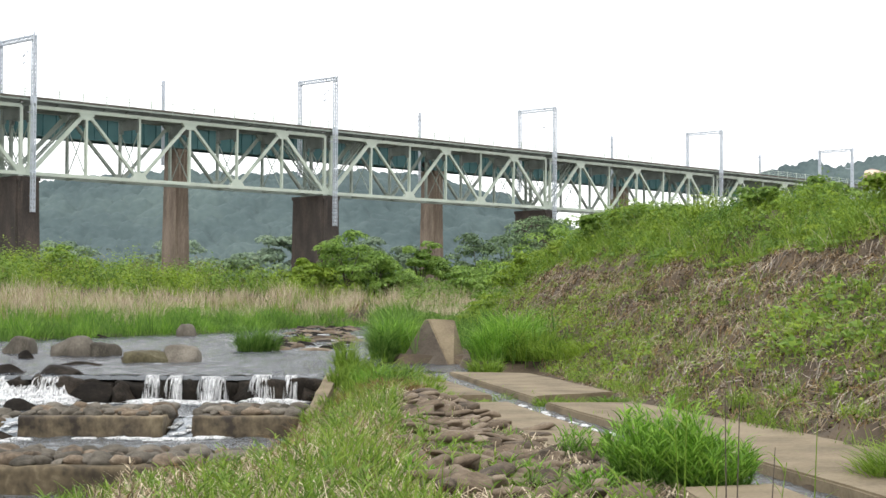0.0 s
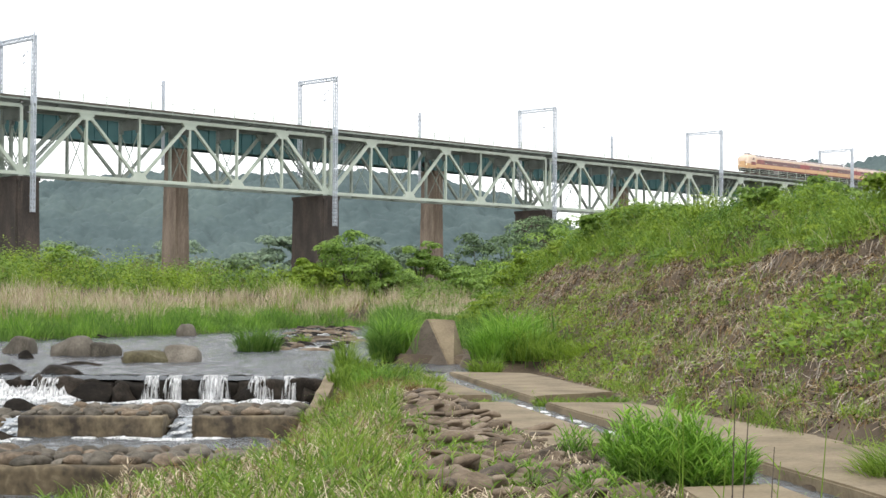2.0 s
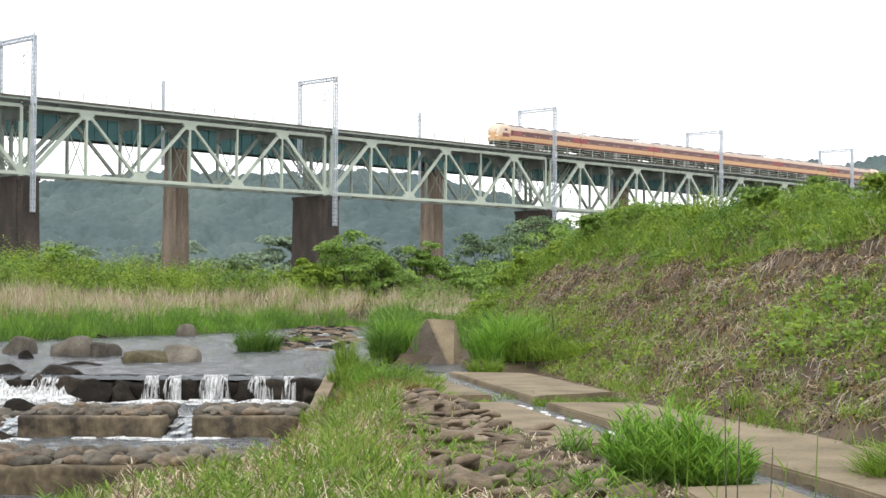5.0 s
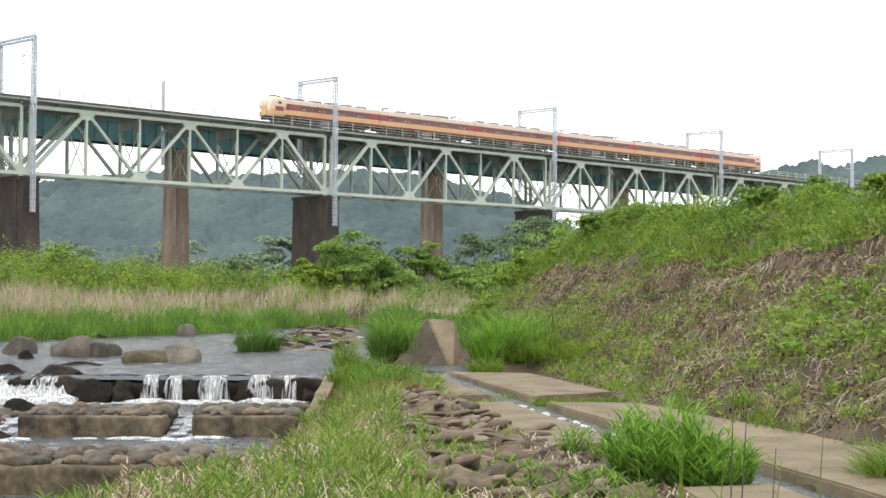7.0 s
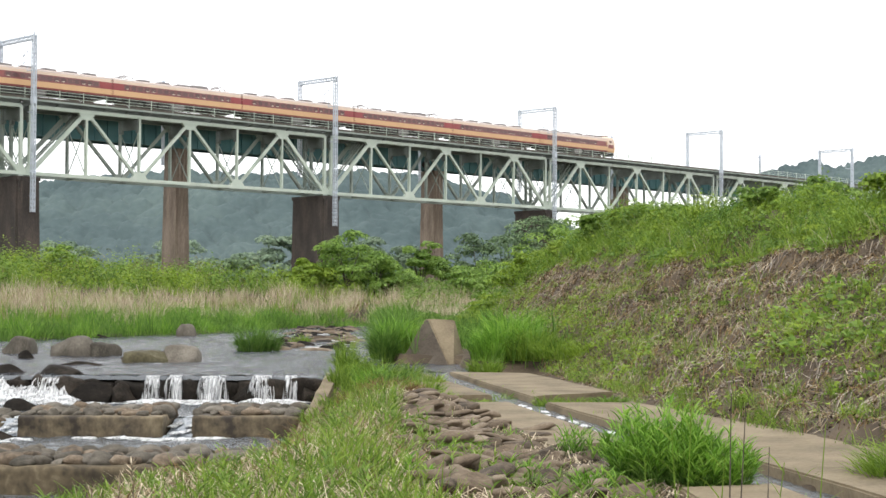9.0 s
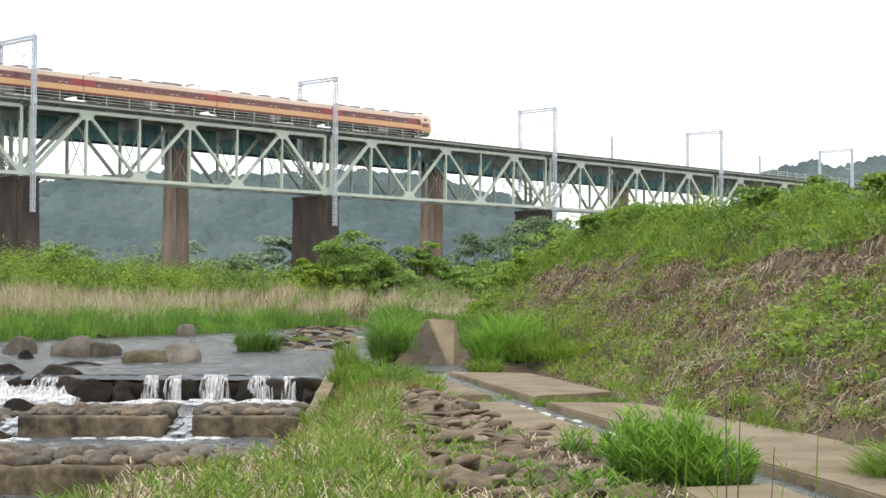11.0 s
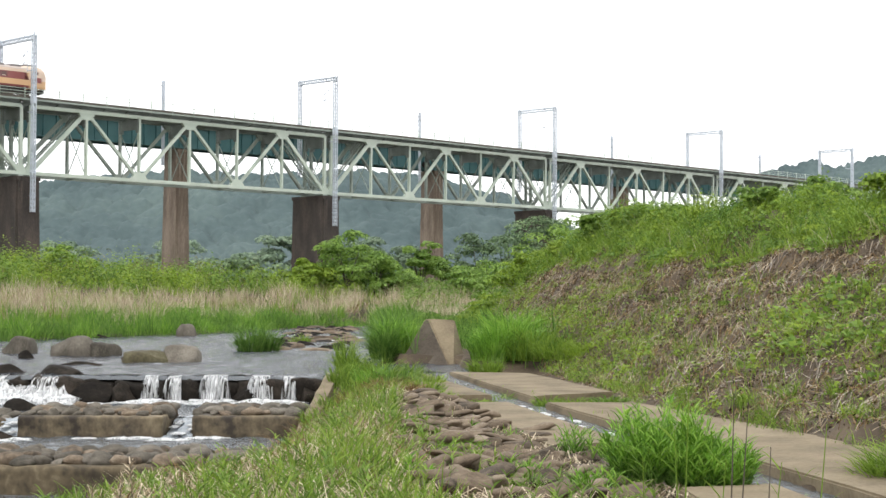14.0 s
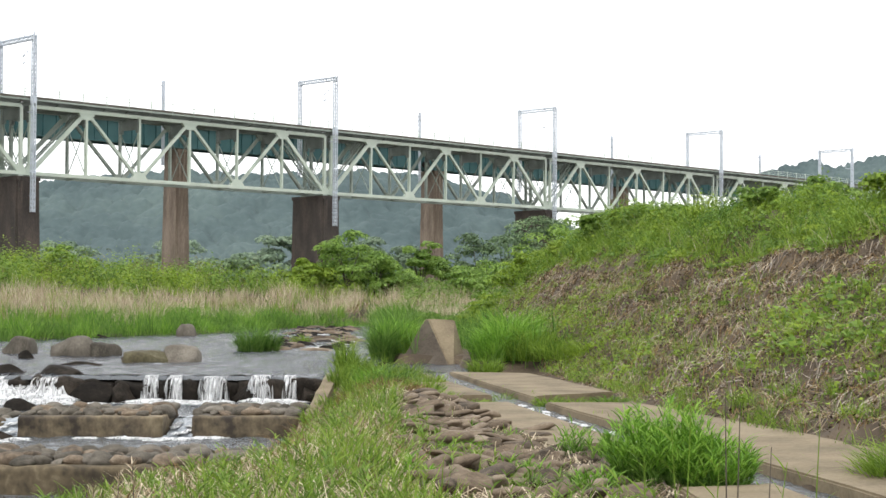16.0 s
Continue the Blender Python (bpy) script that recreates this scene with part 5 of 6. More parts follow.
half = RS.rand(len(p)) < 0.35 + 0.4 * waves(p[:, 0], p[:, 1], 3, 58)
for g, m_, text in ((half, GRASS, "young leafy stems on the strip beside the river wall"), (~half, LEAF, "dark leafy weeds on the strip beside the river wall")):
    stuff("leafy_weeds", weed_arrays(p[g], u(0.16, 0.55, g.sum()) * np.clip(edge_r(p[g][:, 0], p[g][:, 1]) / 1.8, 0.3, 1), 12, (0.08, 0.2), 0.026), m_, text, "weeds")
p = spots(900, -1.0, 5.0, 13, 38, lambda x, y: (x < np.interp(y, [13, 22, 27, 38], [5, 3.2, 2.0, 0.1])) & (waves(x, y, 2.2, 65) > 0.25))
stuff("bank_grass", blade_arrays(p, u(0.15, 0.5, len(p)), 0.018, u(0.3, 1.0, len(p))), GRASS, "grass growing between the set stones", "grass")
p = spots(9000, -5, 0.6, 16, 47, lambda x, y: on_strip(x, y) & (x > -2.8 - 0.06 * (47 - y)) & (waves(x, y, 1.9, 64) + 0.25 * (y > 36) > 0.1))
stuff("withered_grass", blade_arrays(p, u(0.15, 0.5, len(p)), 0.014, u(0.3, 1.2, len(p))), RUST, "brown withered grass beside the stones", "grass")


# the levee: dead straw and bare soil below, green plants in drifts, thick growth along the crest
def litter_arrays(p, length, width, lift, az=None):
    """Dead stems lying on the slope, each a thin strip bent over the ground."""
    n = len(p)
    az = u(0, 6.283, n) if az is None else az
    d = np.stack([np.cos(az), np.sin(az)], 1) * length[:, None] / 2
    side = np.stack([-np.sin(az), np.cos(az), 0.6 * np.ones(n)], 1) * width / 2
    rows = []
    for k, up in ((-1, 0.0), (0, 1.0), (1, 0.3)):
        q = p[:, :2] + d * k
        c = np.stack([q[:, 0], q[:, 1], ground_z(q[:, 0], q[:, 1]) + 0.015 + lift * up], 1)
        rows += [c - side, c + side]
    v = np.stack(rows, 1)
    f = (np.arange(n)[:, None, None] * 6 + np.array([(0, 1, 3), (0, 3, 2), (2, 3, 5), (2, 5, 4)])[None]).reshape(-1, 3)
    return v.reshape(-1, 3), f


# bare (-) and overgrown (+) stretches of the slope: height up the slope, distance, extents, strength
DRIFTS = ((6.8, 48.5, 2.2, 5, -0.9), (8.6, 46, 0.9, 6, -0.8), (8.4, 53, 0.8, 4, -0.7), (7.3, 57.6, 1.3, 5, -0.5), (6.9, 73, 1.5, 9, -0.7), (4.8, 46, 1.3, 3, -0.4), (3.1, 43.5, 0.8, 3, -0.4), (1.5, 34, 0.9, 3, -0.4), (1.2, 40, 0.7, 4, -0.4),
          (5.5, 41, 1.5, 2.6, 0.9), (4.2, 36.5, 1.5, 2.6, 0.8), (3.9, 39.3, 1.0, 1.6, 0.6), (7.2, 38, 0.8, 2.4, 0.6), (1.9, 57.5, 1.7, 6, 0.9), (3.4, 51, 0.9, 3, 0.45), (5.0, 62, 0.9, 5, 0.4), (2.4, 36, 0.7, 1.5, 0.5), (1.6, 47, 0.7, 4, 0.45), (6.2, 34, 1.2, 3, 0.5), (9.4, 62, 0.8, 5, 0.5), (4.6, 84, 2.5, 8, 0.6))


def bare_up(x, y):
    """Where the lush growth of the crest begins."""
    return bank_axes(x, y)[0] - 9.3 - 0.5 * waves(x, y, 6, 72) - 0.35 * waves(x, y, 2.2, 70)


def cover(x, y):
    """How green the slope is, 0 bare to 1 overgrown."""
    q = bank_axes(x, y)[0]
    g = 0.29 + 0.42 * waves(x, y, 3.0, 74) + 0.28 * waves(x, y, 1.1, 75) + 1.0 * np.clip(0.5 * bare_up(x, y) + 0.75, 0, 1)
    for q0, y0, rq, ry, s in DRIFTS:
        g = g + 0.72 * s * np.exp(-((q - q0) / rq) ** 2 - ((y - y0) / ry) ** 2)
    return np.clip(g, 0.02, 1)


def slope(n, lo=0.2, hi=14.0, y0=20, y1=112, keep=None):
    """Spots strewn evenly on the levee between two heights of its slope."""
    y = RS.uniform(y0, y1, n)
    q = RS.uniform(lo, hi, n)
    foot, crest = np.interp(y, *FOOT), np.interp(y, *CREST)
    x = foot + (crest - foot) * q / 13
    if keep is not None:
        k = keep(x, y)
        x, y = x[k], y[k]
    return np.stack([x, y, ground_z(x, y)], 1)


def chance(f):
    return lambda x, y: RS.rand(len(x)) < f(x, y)


p = slope(20000, 0.2, 11, keep=chance(lambda x, y: np.clip(0.7 + 0.5 * waves(x, y, 4, 71) - 0.4 * cover(x, y), 0.05, 1)))
stuff("dead_straw", litter_arrays(p, u(0.12, 0.5, len(p)), 0.014, u(0.01, 0.12, len(p))), STRAW, "dead straw lying on the levee slope", "straw")
p = slope(30000, 0.2, 10.5, keep=chance(lambda x, y: 1 - 0.6 * cover(x, y)))
stuff("dead_stalks", litter_arrays(p, u(0.1, 0.5, len(p)), 0.013, u(0.02, 0.16, len(p))), RUST, "brown dead stalks on the levee slope", "straw")
c = slope(1500, 0.4, 10, keep=chance(lambda x, y: np.clip(1.0 - 0.9 * cover(x, y), 0.05, 1)))
k = np.repeat(np.arange(len(c)), 9)
p = c[k] + np.stack([RS.normal(size=len(k)) * 0.3, RS.normal(size=len(k)) * 0.3, np.zeros(len(k))], 1)
stuff("dead_stems", litter_arrays(p, u(0.25, 0.95, len(k)), 0.012, u(0.03, 0.22, len(k)), u(0, 6.283, len(c))[k] + RS.normal(size=len(k)) * 0.5), DEAD_STEM, "tangles of pale grey dead stems on the levee slope", "straw")
p = slope(60000, 0.2, 10.5)
p[:, 2] += u(0.0, 0.1, len(p))
stuff("leaf_litter", leaf_arrays(p, u(0.04, 0.11, len(p)), 0.45), SOIL_LEAF, "brown dead leaves on the levee soil", "litter")
# clods and dead root balls
p = slope(520, 0.5, 9.4, y1=90, keep=chance(lambda x, y: np.clip(0.9 - 0.9 * cover(x, y), 0.05, 1)))
stuff("root_balls", clump_arrays(p - np.array([0, 0, 0.08]), u(0.15, 0.5, len(p)), u(0.15, 0.42, len(p)), 110, (0.04, 0.1), 0.5), SOIL_LEAF, "dark brown matted clods on the levee slope", "litter")
p = slope(70000, 0.2, 10, keep=chance(lambda x, y: cover(x, y) ** 1.3))
stuff("levee_grass", blade_arrays(p, u(0.12, 0.42, len(p)), 0.016, u(0.2, 0.9, len(p)), seg=2), VINE, "yellow-green grass tufts on the levee slope", "grass")
p = slope(60000, 0.2, 9.8, keep=chance(lambda x, y: cover(x, y) ** 1.6))
p[:, 2] += u(0.03, 0.32, len(p))
half = RS.rand(len(p)) < 0.5 + 0.4 * waves(p[:, 0], p[:, 1], 2.5, 76)
stuff("levee_weeds", leaf_arrays(p[half], u(0.05, 0.14, half.sum()), 0.7), VINE, "yellow-green leafy weeds on the levee", "weeds")
stuff("levee_weeds", leaf_arrays(p[~half], u(0.05, 0.14, (~half).sum()), 0.7), LEAF, "mid-green leafy weeds on the levee", "weeds")
p = slope(16000, 0.2, 10, keep=chance(lambda x, y: np.clip(0.3 + 0.6 * waves(x, y, 3.4, 79), 0, 1)))
stuff("levee_dry_grass", blade_arrays(p, u(0.12, 0.45, len(p)), 0.013, u(0.2, 1.0, len(p)), seg=2), STRAW, "dry standing grass on the levee slope", "grass")
p = slope(1500, 0.3, 10, keep=chance(lambda x, y: np.clip(0.25 + 0.6 * cover(x, y), 0, 1)))
half = RS.rand(len(p)) < 0.6
for g, m_, text in ((half, VINE, "small yellow-green plants dotted over the levee slope"), (~half, LEAF, "small mid-green plants dotted over the levee slope")):
    stuff("levee_plants", clump_arrays(p[g], u(0.08, 0.32, g.sum()), u(0.08, 0.3, g.sum()), 26, (0.06, 0.15), 0.5), m_, text, "weeds")
p = slope(9000, 0.2, 7, 22, 66, chance(lambda x, y: np.clip(0.25 + 0.7 * waves(x, y, 3.0, 67), 0, 1)))
stuff("levee_stalks", blade_arrays(p, u(0.3, 0.75, len(p)), 0.014, u(0.05, 0.45, len(p)), seg=2), GRASS, "thin upright green stalks on the lower levee slope", "grass")
# bushy growth along the crest, clump by clump
p = slope(1500, 8.0, 15.5, 22, 120, chance(lambda x, y: np.clip(bare_up(x, y) * 0.8 + 0.35, 0, 1)))
hh = u(0.2, 0.95, len(p)) * np.clip(0.4 + 0.45 * bare_up(p[:, 0], p[:, 1]), 0.45, 1.15) * (1 + 0.35 * waves(p[:, 0], p[:, 1], 5, 77))
pick = RS.rand(len(p)) + 0.35 * waves(p[:, 0], p[:, 1], 7, 69)
for lo_, hi_, m_, text in ((-9, 0.42, VINE, "yellow-green leafy growth along the levee crest"), (0.42, 0.85, LEAF, "mid-green bushy weeds along the levee crest"), (0.85, 9, GRASS_DARK, "deep green weeds along the levee crest")):
    g = (pick >= lo_) & (pick < hi_)
    stuff("crest_weeds", clump_arrays(p[g] - np.array([0, 0, 0.05]), u(0.3, 0.75, g.sum()), hh[g], 130, (0.07, 0.17), 0.4), m_, text, "weeds")
p = slope(40000, 8.4, 15.5, 22, 114, lambda x, y: (bare_up(x, y) > -0.2) & (waves(x, y, 2.4, 83) > -0.15))
stuff("crest_grass", blade_arrays(p, u(0.35, 1.05, len(p)) * (1 + 0.45 * waves(p[:, 0], p[:, 1], 2.4, 83)), 0.022, u(0.15, 0.8, len(p)), seg=2), GRASS, "taller fresh grass along the levee crest", "grass")
p = slope(2600, 8.8, 15, 22, 100, lambda x, y: (bare_up(x, y) > -0.3) & (waves(x, y, 2.0, 68) > 0.45))
stuff("crest_dry_grass", blade_arrays(p, u(0.5, 1.1, len(p)), 0.018, u(0.1, 0.6, len(p)), seg=2), STRAW, "pale dry grass plumes on the levee crest", "grass")

p = spots(9000, -4.5, 3.2, 17, 47, lambda x, y: (edge_r(x, y) > 0.6) & (x < np.interp(y, [13, 22, 27, 38, 47], [5, 3.2, 2.0, 0.2, -1.2])))
p[:, 2] += 0.05
stuff("dead_straw", litter_arrays(p, u(0.15, 0.6, len(p)), 0.012, u(0.05, 0.25, len(p))), STRAW, "dead straw between the set stones", "straw")
# dirt, litter and grass along the slabs' edges
p = spots(12000, 2, 10, 19, 54, lambda x, y: np.abs(bank_axes(x, y)[0] - 0.25) < 0.35)
p[:, 2] = np.maximum(p[:, 2], 1.42) + u(0, 0.03, len(p))
stuff("leaf_litter", leaf_arrays(p, u(0.02, 0.06, len(p)), 0.6), SOIL_LEAF, "brown litter along the slabs' upper edge", "litter")
p = spots(22000, 2, 10, 19, 56, lambda x, y: (np.abs(bank_axes(x, y)[0] - 0.4) < 0.8) & (waves(x, y, 2.6, 84) > 0.1))
p[:, 2] = np.maximum(p[:, 2], 1.4)
stuff("edge_grass", blade_arrays(p, u(0.1, 0.42, len(p)), 0.016, u(0.2, 0.9, len(p)), seg=2), GRASS, "short grass along the slabs' upper edge", "grass")
p = spots(5000, -2, 8, 18, 54, lambda x, y: np.abs(np.abs(x - np.interp(y, [15, 22, 54, 62], [5.9, 4.85, -0.25, -1.5])) - 0.55) < 0.14)
p = p[waves(p[:, 0], p[:, 1], 1.6, 85) > 0.25]
p[:, 2] = 1.36
stuff("edge_grass", blade_arrays(p, u(0.06, 0.25, len(p)), 0.014, u(0.3, 1.2, len(p)), seg=2), GRASS, "short grass overhanging the channel's edge", "grass")

# broad-leaved creepers near the slabs' end of the levee
p = slope(9000, 1.2, 8.0, 30, 46, lambda x, y: (cover(x, y) > 0.8) & (waves(x, y, 1.3, 78) > 0.1))
p[:, 2] += u(0.08, 0.42, len(p))
half = RS.rand(len(p)) < 0.35
stuff("creeper", leaf_arrays(p[half], u(0.12, 0.27, half.sum()), 0.7), VINE, "broad bright leaves of a creeper on the levee", "creeper")
stuff("creeper", leaf_arrays(p[~half], u(0.12, 0.27, (~half).sum()), 0.7), LEAF, "broad mid-green leaves of a creeper on the levee", "creeper")

# the far terrace beyond the levee
p = spots(150, -40, 90, 150, 300, None)
stuff("scrub", clump_arrays(p, u(2, 4, len(p)), u(0.8, 2.0, len(p)), 110, (0.4, 0.8)), LEAF, "green scrub on the valley floor below the bridge", "scrub")


# tufts of tall grass
def tuft(x, y, r, h, n, material, label, width=0.03, lean=(0.1, 0.7), z=None, share=0.55, short=0.4):
    a, d = u(0, 6.283, n), r * np.sqrt(u(0, 1, n))
    base = np.stack([d * np.cos(a), d * np.sin(a), np.zeros(n) - 0.03], 1)
    hs, ls = u(0.45, 1.0, n) * h * (1 - 0.35 * (d / r) ** 2), u(*lean, n)
    side = RS.rand(n) < share
    base[:, 2] += side * u(0.1, 0.72, n) * hs
    base[:, 0] += side * np.cos(a) * base[:, 2] * ls * 0.5
    base[:, 1] += side * np.sin(a) * base[:, 2] * ls * 0.5
    hs, ls = np.where(side, hs * short, hs), np.where(side, ls + u(0.3, 1.3, n), ls)
    v, f = blade_arrays(base, hs, width, ls, 0.7, a + u(-1.2, 1.2, n), 4)
    ob = from_arrays("grass_tuft", v, f, material)
    ob.matrix_basis = Matrix.Translation((x, y, float(ground_z(np.array(x), np.array(y))) if z is None else z))
    tagged(ob, label, "grass tuft", "tufts of tall grass")
    return ob


def leafy_tuft(x, y, r, h, stems, label, leaves=17):
    """A dense clump of upright stems, each with many arching pointed leaves."""
    t = thing("leafy_tuft", pose(x, y, float(ground_z(np.array(x), np.array(y)))), label, "grass tuft", "tufts of tall grass")
    a, d = u(0, 6.283, stems), r * np.sqrt(u(0, 1, stems))
    base = np.stack([d * np.cos(a), d * np.sin(a), np.zeros(stems) - 0.03], 1)
    hs, ls = u(0.6, 1.0, stems) * h * (1 - 0.45 * (d / r) ** 2), 0.03 + 0.26 * d / r
    v, f = blade_arrays(base, hs, 0.012, ls, 0.3, a, 3)
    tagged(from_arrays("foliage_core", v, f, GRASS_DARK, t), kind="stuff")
    k = np.repeat(np.arange(stems), leaves)
    g = u(0.1, 1.0, len(k))
    out = (ls[k] * g + 0.3 * ls[k] * g ** 2.5) * hs[k]
    p = base[k] + np.stack([np.cos(a[k]) * out, np.sin(a[k]) * out, hs[k] * g * 0.97], 1)
    az = a[k] + u(-2.6, 2.6, len(k))
    v, f = blade_arrays(p, u(0.14, 0.27, len(k)) * (1.1 - 0.3 * g), 0.026, u(0.2, 0.95, len(k)), 0.9, az, 3)
    # Low leaves get a darker green, painting in the shade inside the clump.
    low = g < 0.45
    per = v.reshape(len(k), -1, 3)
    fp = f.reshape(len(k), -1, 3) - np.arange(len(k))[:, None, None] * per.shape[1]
    for keep, m_, nm in ((low, GRASS_DARK, "shaded_foliage"), (~low, TUFT_GREEN, "upper_foliage")):
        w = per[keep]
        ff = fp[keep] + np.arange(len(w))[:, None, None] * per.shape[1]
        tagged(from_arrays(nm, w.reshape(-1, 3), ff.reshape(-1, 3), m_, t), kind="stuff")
    return t


TUFTS = []
TUFTS += [
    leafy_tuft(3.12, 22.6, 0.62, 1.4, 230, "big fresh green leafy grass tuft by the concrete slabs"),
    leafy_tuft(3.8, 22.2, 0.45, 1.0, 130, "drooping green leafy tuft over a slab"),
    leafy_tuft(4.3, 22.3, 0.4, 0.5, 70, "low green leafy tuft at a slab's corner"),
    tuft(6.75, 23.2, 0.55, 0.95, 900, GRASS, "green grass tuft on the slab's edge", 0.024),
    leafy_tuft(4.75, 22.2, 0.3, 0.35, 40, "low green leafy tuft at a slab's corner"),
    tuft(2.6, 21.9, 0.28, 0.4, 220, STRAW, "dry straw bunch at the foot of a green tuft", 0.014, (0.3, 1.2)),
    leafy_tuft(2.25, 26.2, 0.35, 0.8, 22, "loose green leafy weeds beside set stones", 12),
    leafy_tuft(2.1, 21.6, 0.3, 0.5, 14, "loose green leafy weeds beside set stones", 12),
    tuft(1.5, 42.2, 0.45, 0.75, 260, GRASS, "small grass tuft at a slab joint", 0.026),
    tuft(3.3, 40.0, 0.5, 0.4, 300, GRASS, "low grass in a slab joint", 0.026),
    tuft(4.2, 40.1, 0.45, 0.42, 260, LEAF, "low leafy growth in a slab joint", 0.05),
    tuft(2.7, 39.8, 0.4, 0.4, 240, GRASS, "low grass in a slab joint", 0.026),
    tuft(0.9, 40.2, 0.5, 0.22, 260, GRASS, "low grass in a slab joint", 0.026),
    tuft(-0.1, 40.2, 0.5, 0.45, 260, GRASS, "low grass in a slab joint", 0.026),
]
TUFTS += [
    tuft(-8.4, 69.5, 0.6, 1.6, 500, GRASS_DARK, "green grass islet standing in the river", 0.035, (0.04, 0.5), 1.45),
    tuft(-7.8, 70.0, 0.55, 1.45, 400, GRASS_DARK, "green grass islet standing in the river", 0.035, (0.04, 0.5), 1.45),
    tuft(-7.4, 82, 0.5, 0.7, 200, GRASS, "small grass islet among flat river stones", 0.035, (0.04, 0.5), 1.45),
    tuft(-2.35, 61.6, 0.45, 2.0, 650, GRASS_DARK, "tall green reed clump at the water", 0.032, (0.02, 0.24), 1.42),
    tuft(-1.85, 62.6, 0.7, 2.3, 900, TUFT_GREEN, "tall green reed clump at the water", 0.035, (0.02, 0.34), 1.42),
    tuft(-2.1, 64.5, 0.6, 2.4, 700, GRASS_DARK, "tall green reed clump at the water", 0.035, (0.02, 0.34), 1.42),
]
TUFTS += [
    tuft(-3.0, 49.6, 0.32, 1.65, 380, GRASS, "tall grass clump on the river wall", 0.022, (0.02, 0.22)),
    tuft(-3.05, 47.6, 0.35, 1.0, 300, GRASS, "grass clump on the river wall", 0.022, (0.05, 0.35)),
    tuft(-2.6, 48.9, 0.4, 1.3, 420, GRASS, "tall grass clump on the river wall", 0.022, (0.02, 0.3)),
    tuft(-2.1, 46.8, 0.45, 1.05, 400, TUFT_GREEN, "grass clump beside a concrete slab", 0.024, (0.05, 0.45)),
    tuft(-1.0, 50.3, 0.35, 0.85, 260, GRASS, "loose grass clump on a concrete slab's edge", 0.022, (0.05, 0.5)),
    tuft(-0.25, 47.4, 0.3, 0.75, 200, VINE, "loose grass clump on a concrete slab's edge", 0.022, (0.05, 0.6)),
    tuft(-1.5, 44.8, 0.5, 0.7, 360, RUST, "brown withered grass clump beside the stones", 0.018, (0.05, 0.7)),
    tuft(-1.95, 48.4, 0.5, 1.15, 420, GRASS, "grass clump beside a concrete slab", 0.024, (0.05, 0.5)),
    tuft(-1.3, 46.6, 0.6, 0.95, 420, GRASS_DARK, "grass clump beside a concrete slab", 0.024, (0.05, 0.5)),
    tuft(-0.6, 43.5, 0.6, 0.7, 360, GRASS, "grass clump beside a concrete slab", 0.024, (0.05, 0.5)),
    tuft(-2.4, 45.6, 0.5, 0.9, 380, GRASS, "grass clump on the river wall", 0.022, (0.05, 0.4)),
    tuft(-3.0, 43.0, 0.4, 0.8, 280, GRASS, "grass clump on the river wall", 0.02, (0.05, 0.4)),
    tuft(-2.9, 38.0, 0.5, 0.7, 300, GRASS, "grass clump on the river wall", 0.02, (0.05, 0.5)),
    tuft(-1.2, 48.0, 0.5, 0.7, 300, VINE, "pale green grass clump beside a concrete slab", 0.022, (0.05, 0.5)),
]
TUFTS += [
    tuft(2.5, 58.5, 1.0, 2.0, 1100, TUFT_GREEN, "tall lush green grass at the levee foot", 0.034, (0.02, 0.4)),
    tuft(3.3, 57.3, 0.9, 1.5, 800, GRASS, "tall lush green grass at the levee foot", 0.034, (0.02, 0.45)),
    tuft(1.75, 57.6, 0.7, 1.6, 700, TUFT_GREEN, "tall lush green grass at the levee foot", 0.034, (0.02, 0.4)),
    tuft(2.9, 62.5, 1.2, 2.2, 900, TUFT_GREEN, "tall lush green grass at the levee foot", 0.034, (0.02, 0.4)),
    tuft(1.5, 55.4, 0.6, 0.8, 500, GRASS, "green grass at the end of the slabs", 0.028, (0.05, 0.5)),
    tuft(4.1, 56.0, 0.9, 1.0, 600, GRASS, "green grass at the levee foot", 0.03, (0.1, 0.7)),
    tuft(5.0, 54.6, 0.8, 0.8, 400, VINE, "yellow-green grass at the levee foot", 0.026, (0.1, 0.8)),
    tuft(-1.7, 43.6, 0.6, 0.7, 380, RUST, "brown withered grass clump beside the stones", 0.018, (0.05, 0.7)),
    tuft(-1.3, 42.6, 0.6, 0.6, 340, RUST, "brown withered grass clump beside the stones", 0.018, (0.05, 0.8)),
    tuft(-2.2, 42.0, 0.6, 0.6, 340, RUST, "brown withered grass clump beside the stones", 0.018, (0.05, 0.7)),
    tuft(-0.9, 41.6, 0.5, 0.5, 260, RUST, "brown withered grass clump beside the stones", 0.018, (0.05, 0.8)),
]
rr = random.Random(55)
for k in range(9):
    y = rr.uniform(21, 32)
    x = rr.uniform(-1.2, float(np.interp(y, [20, 27.3, 38.6], [2.6, 1.5, -0.4])))
    TUFTS.append(leafy_tuft(x, y, rr.uniform(0.12, 0.28), rr.uniform(0.25, 0.5), 7, "small leafy tuft between the set stones", 11))
for k in range(22):
    y = rr.uniform(22, 52)
    x = float(np.interp(y, *FOOT)) + rr.uniform(0.1, 2.4)
    TUFTS.append(tuft(x, y, rr.uniform(0.12, 0.3), rr.uniform(0.35, 0.75), 90, rr.choice((GRASS, VINE, STRAW)), "loose grass tuft on the levee slope", 0.014, (0.1, 0.7)))


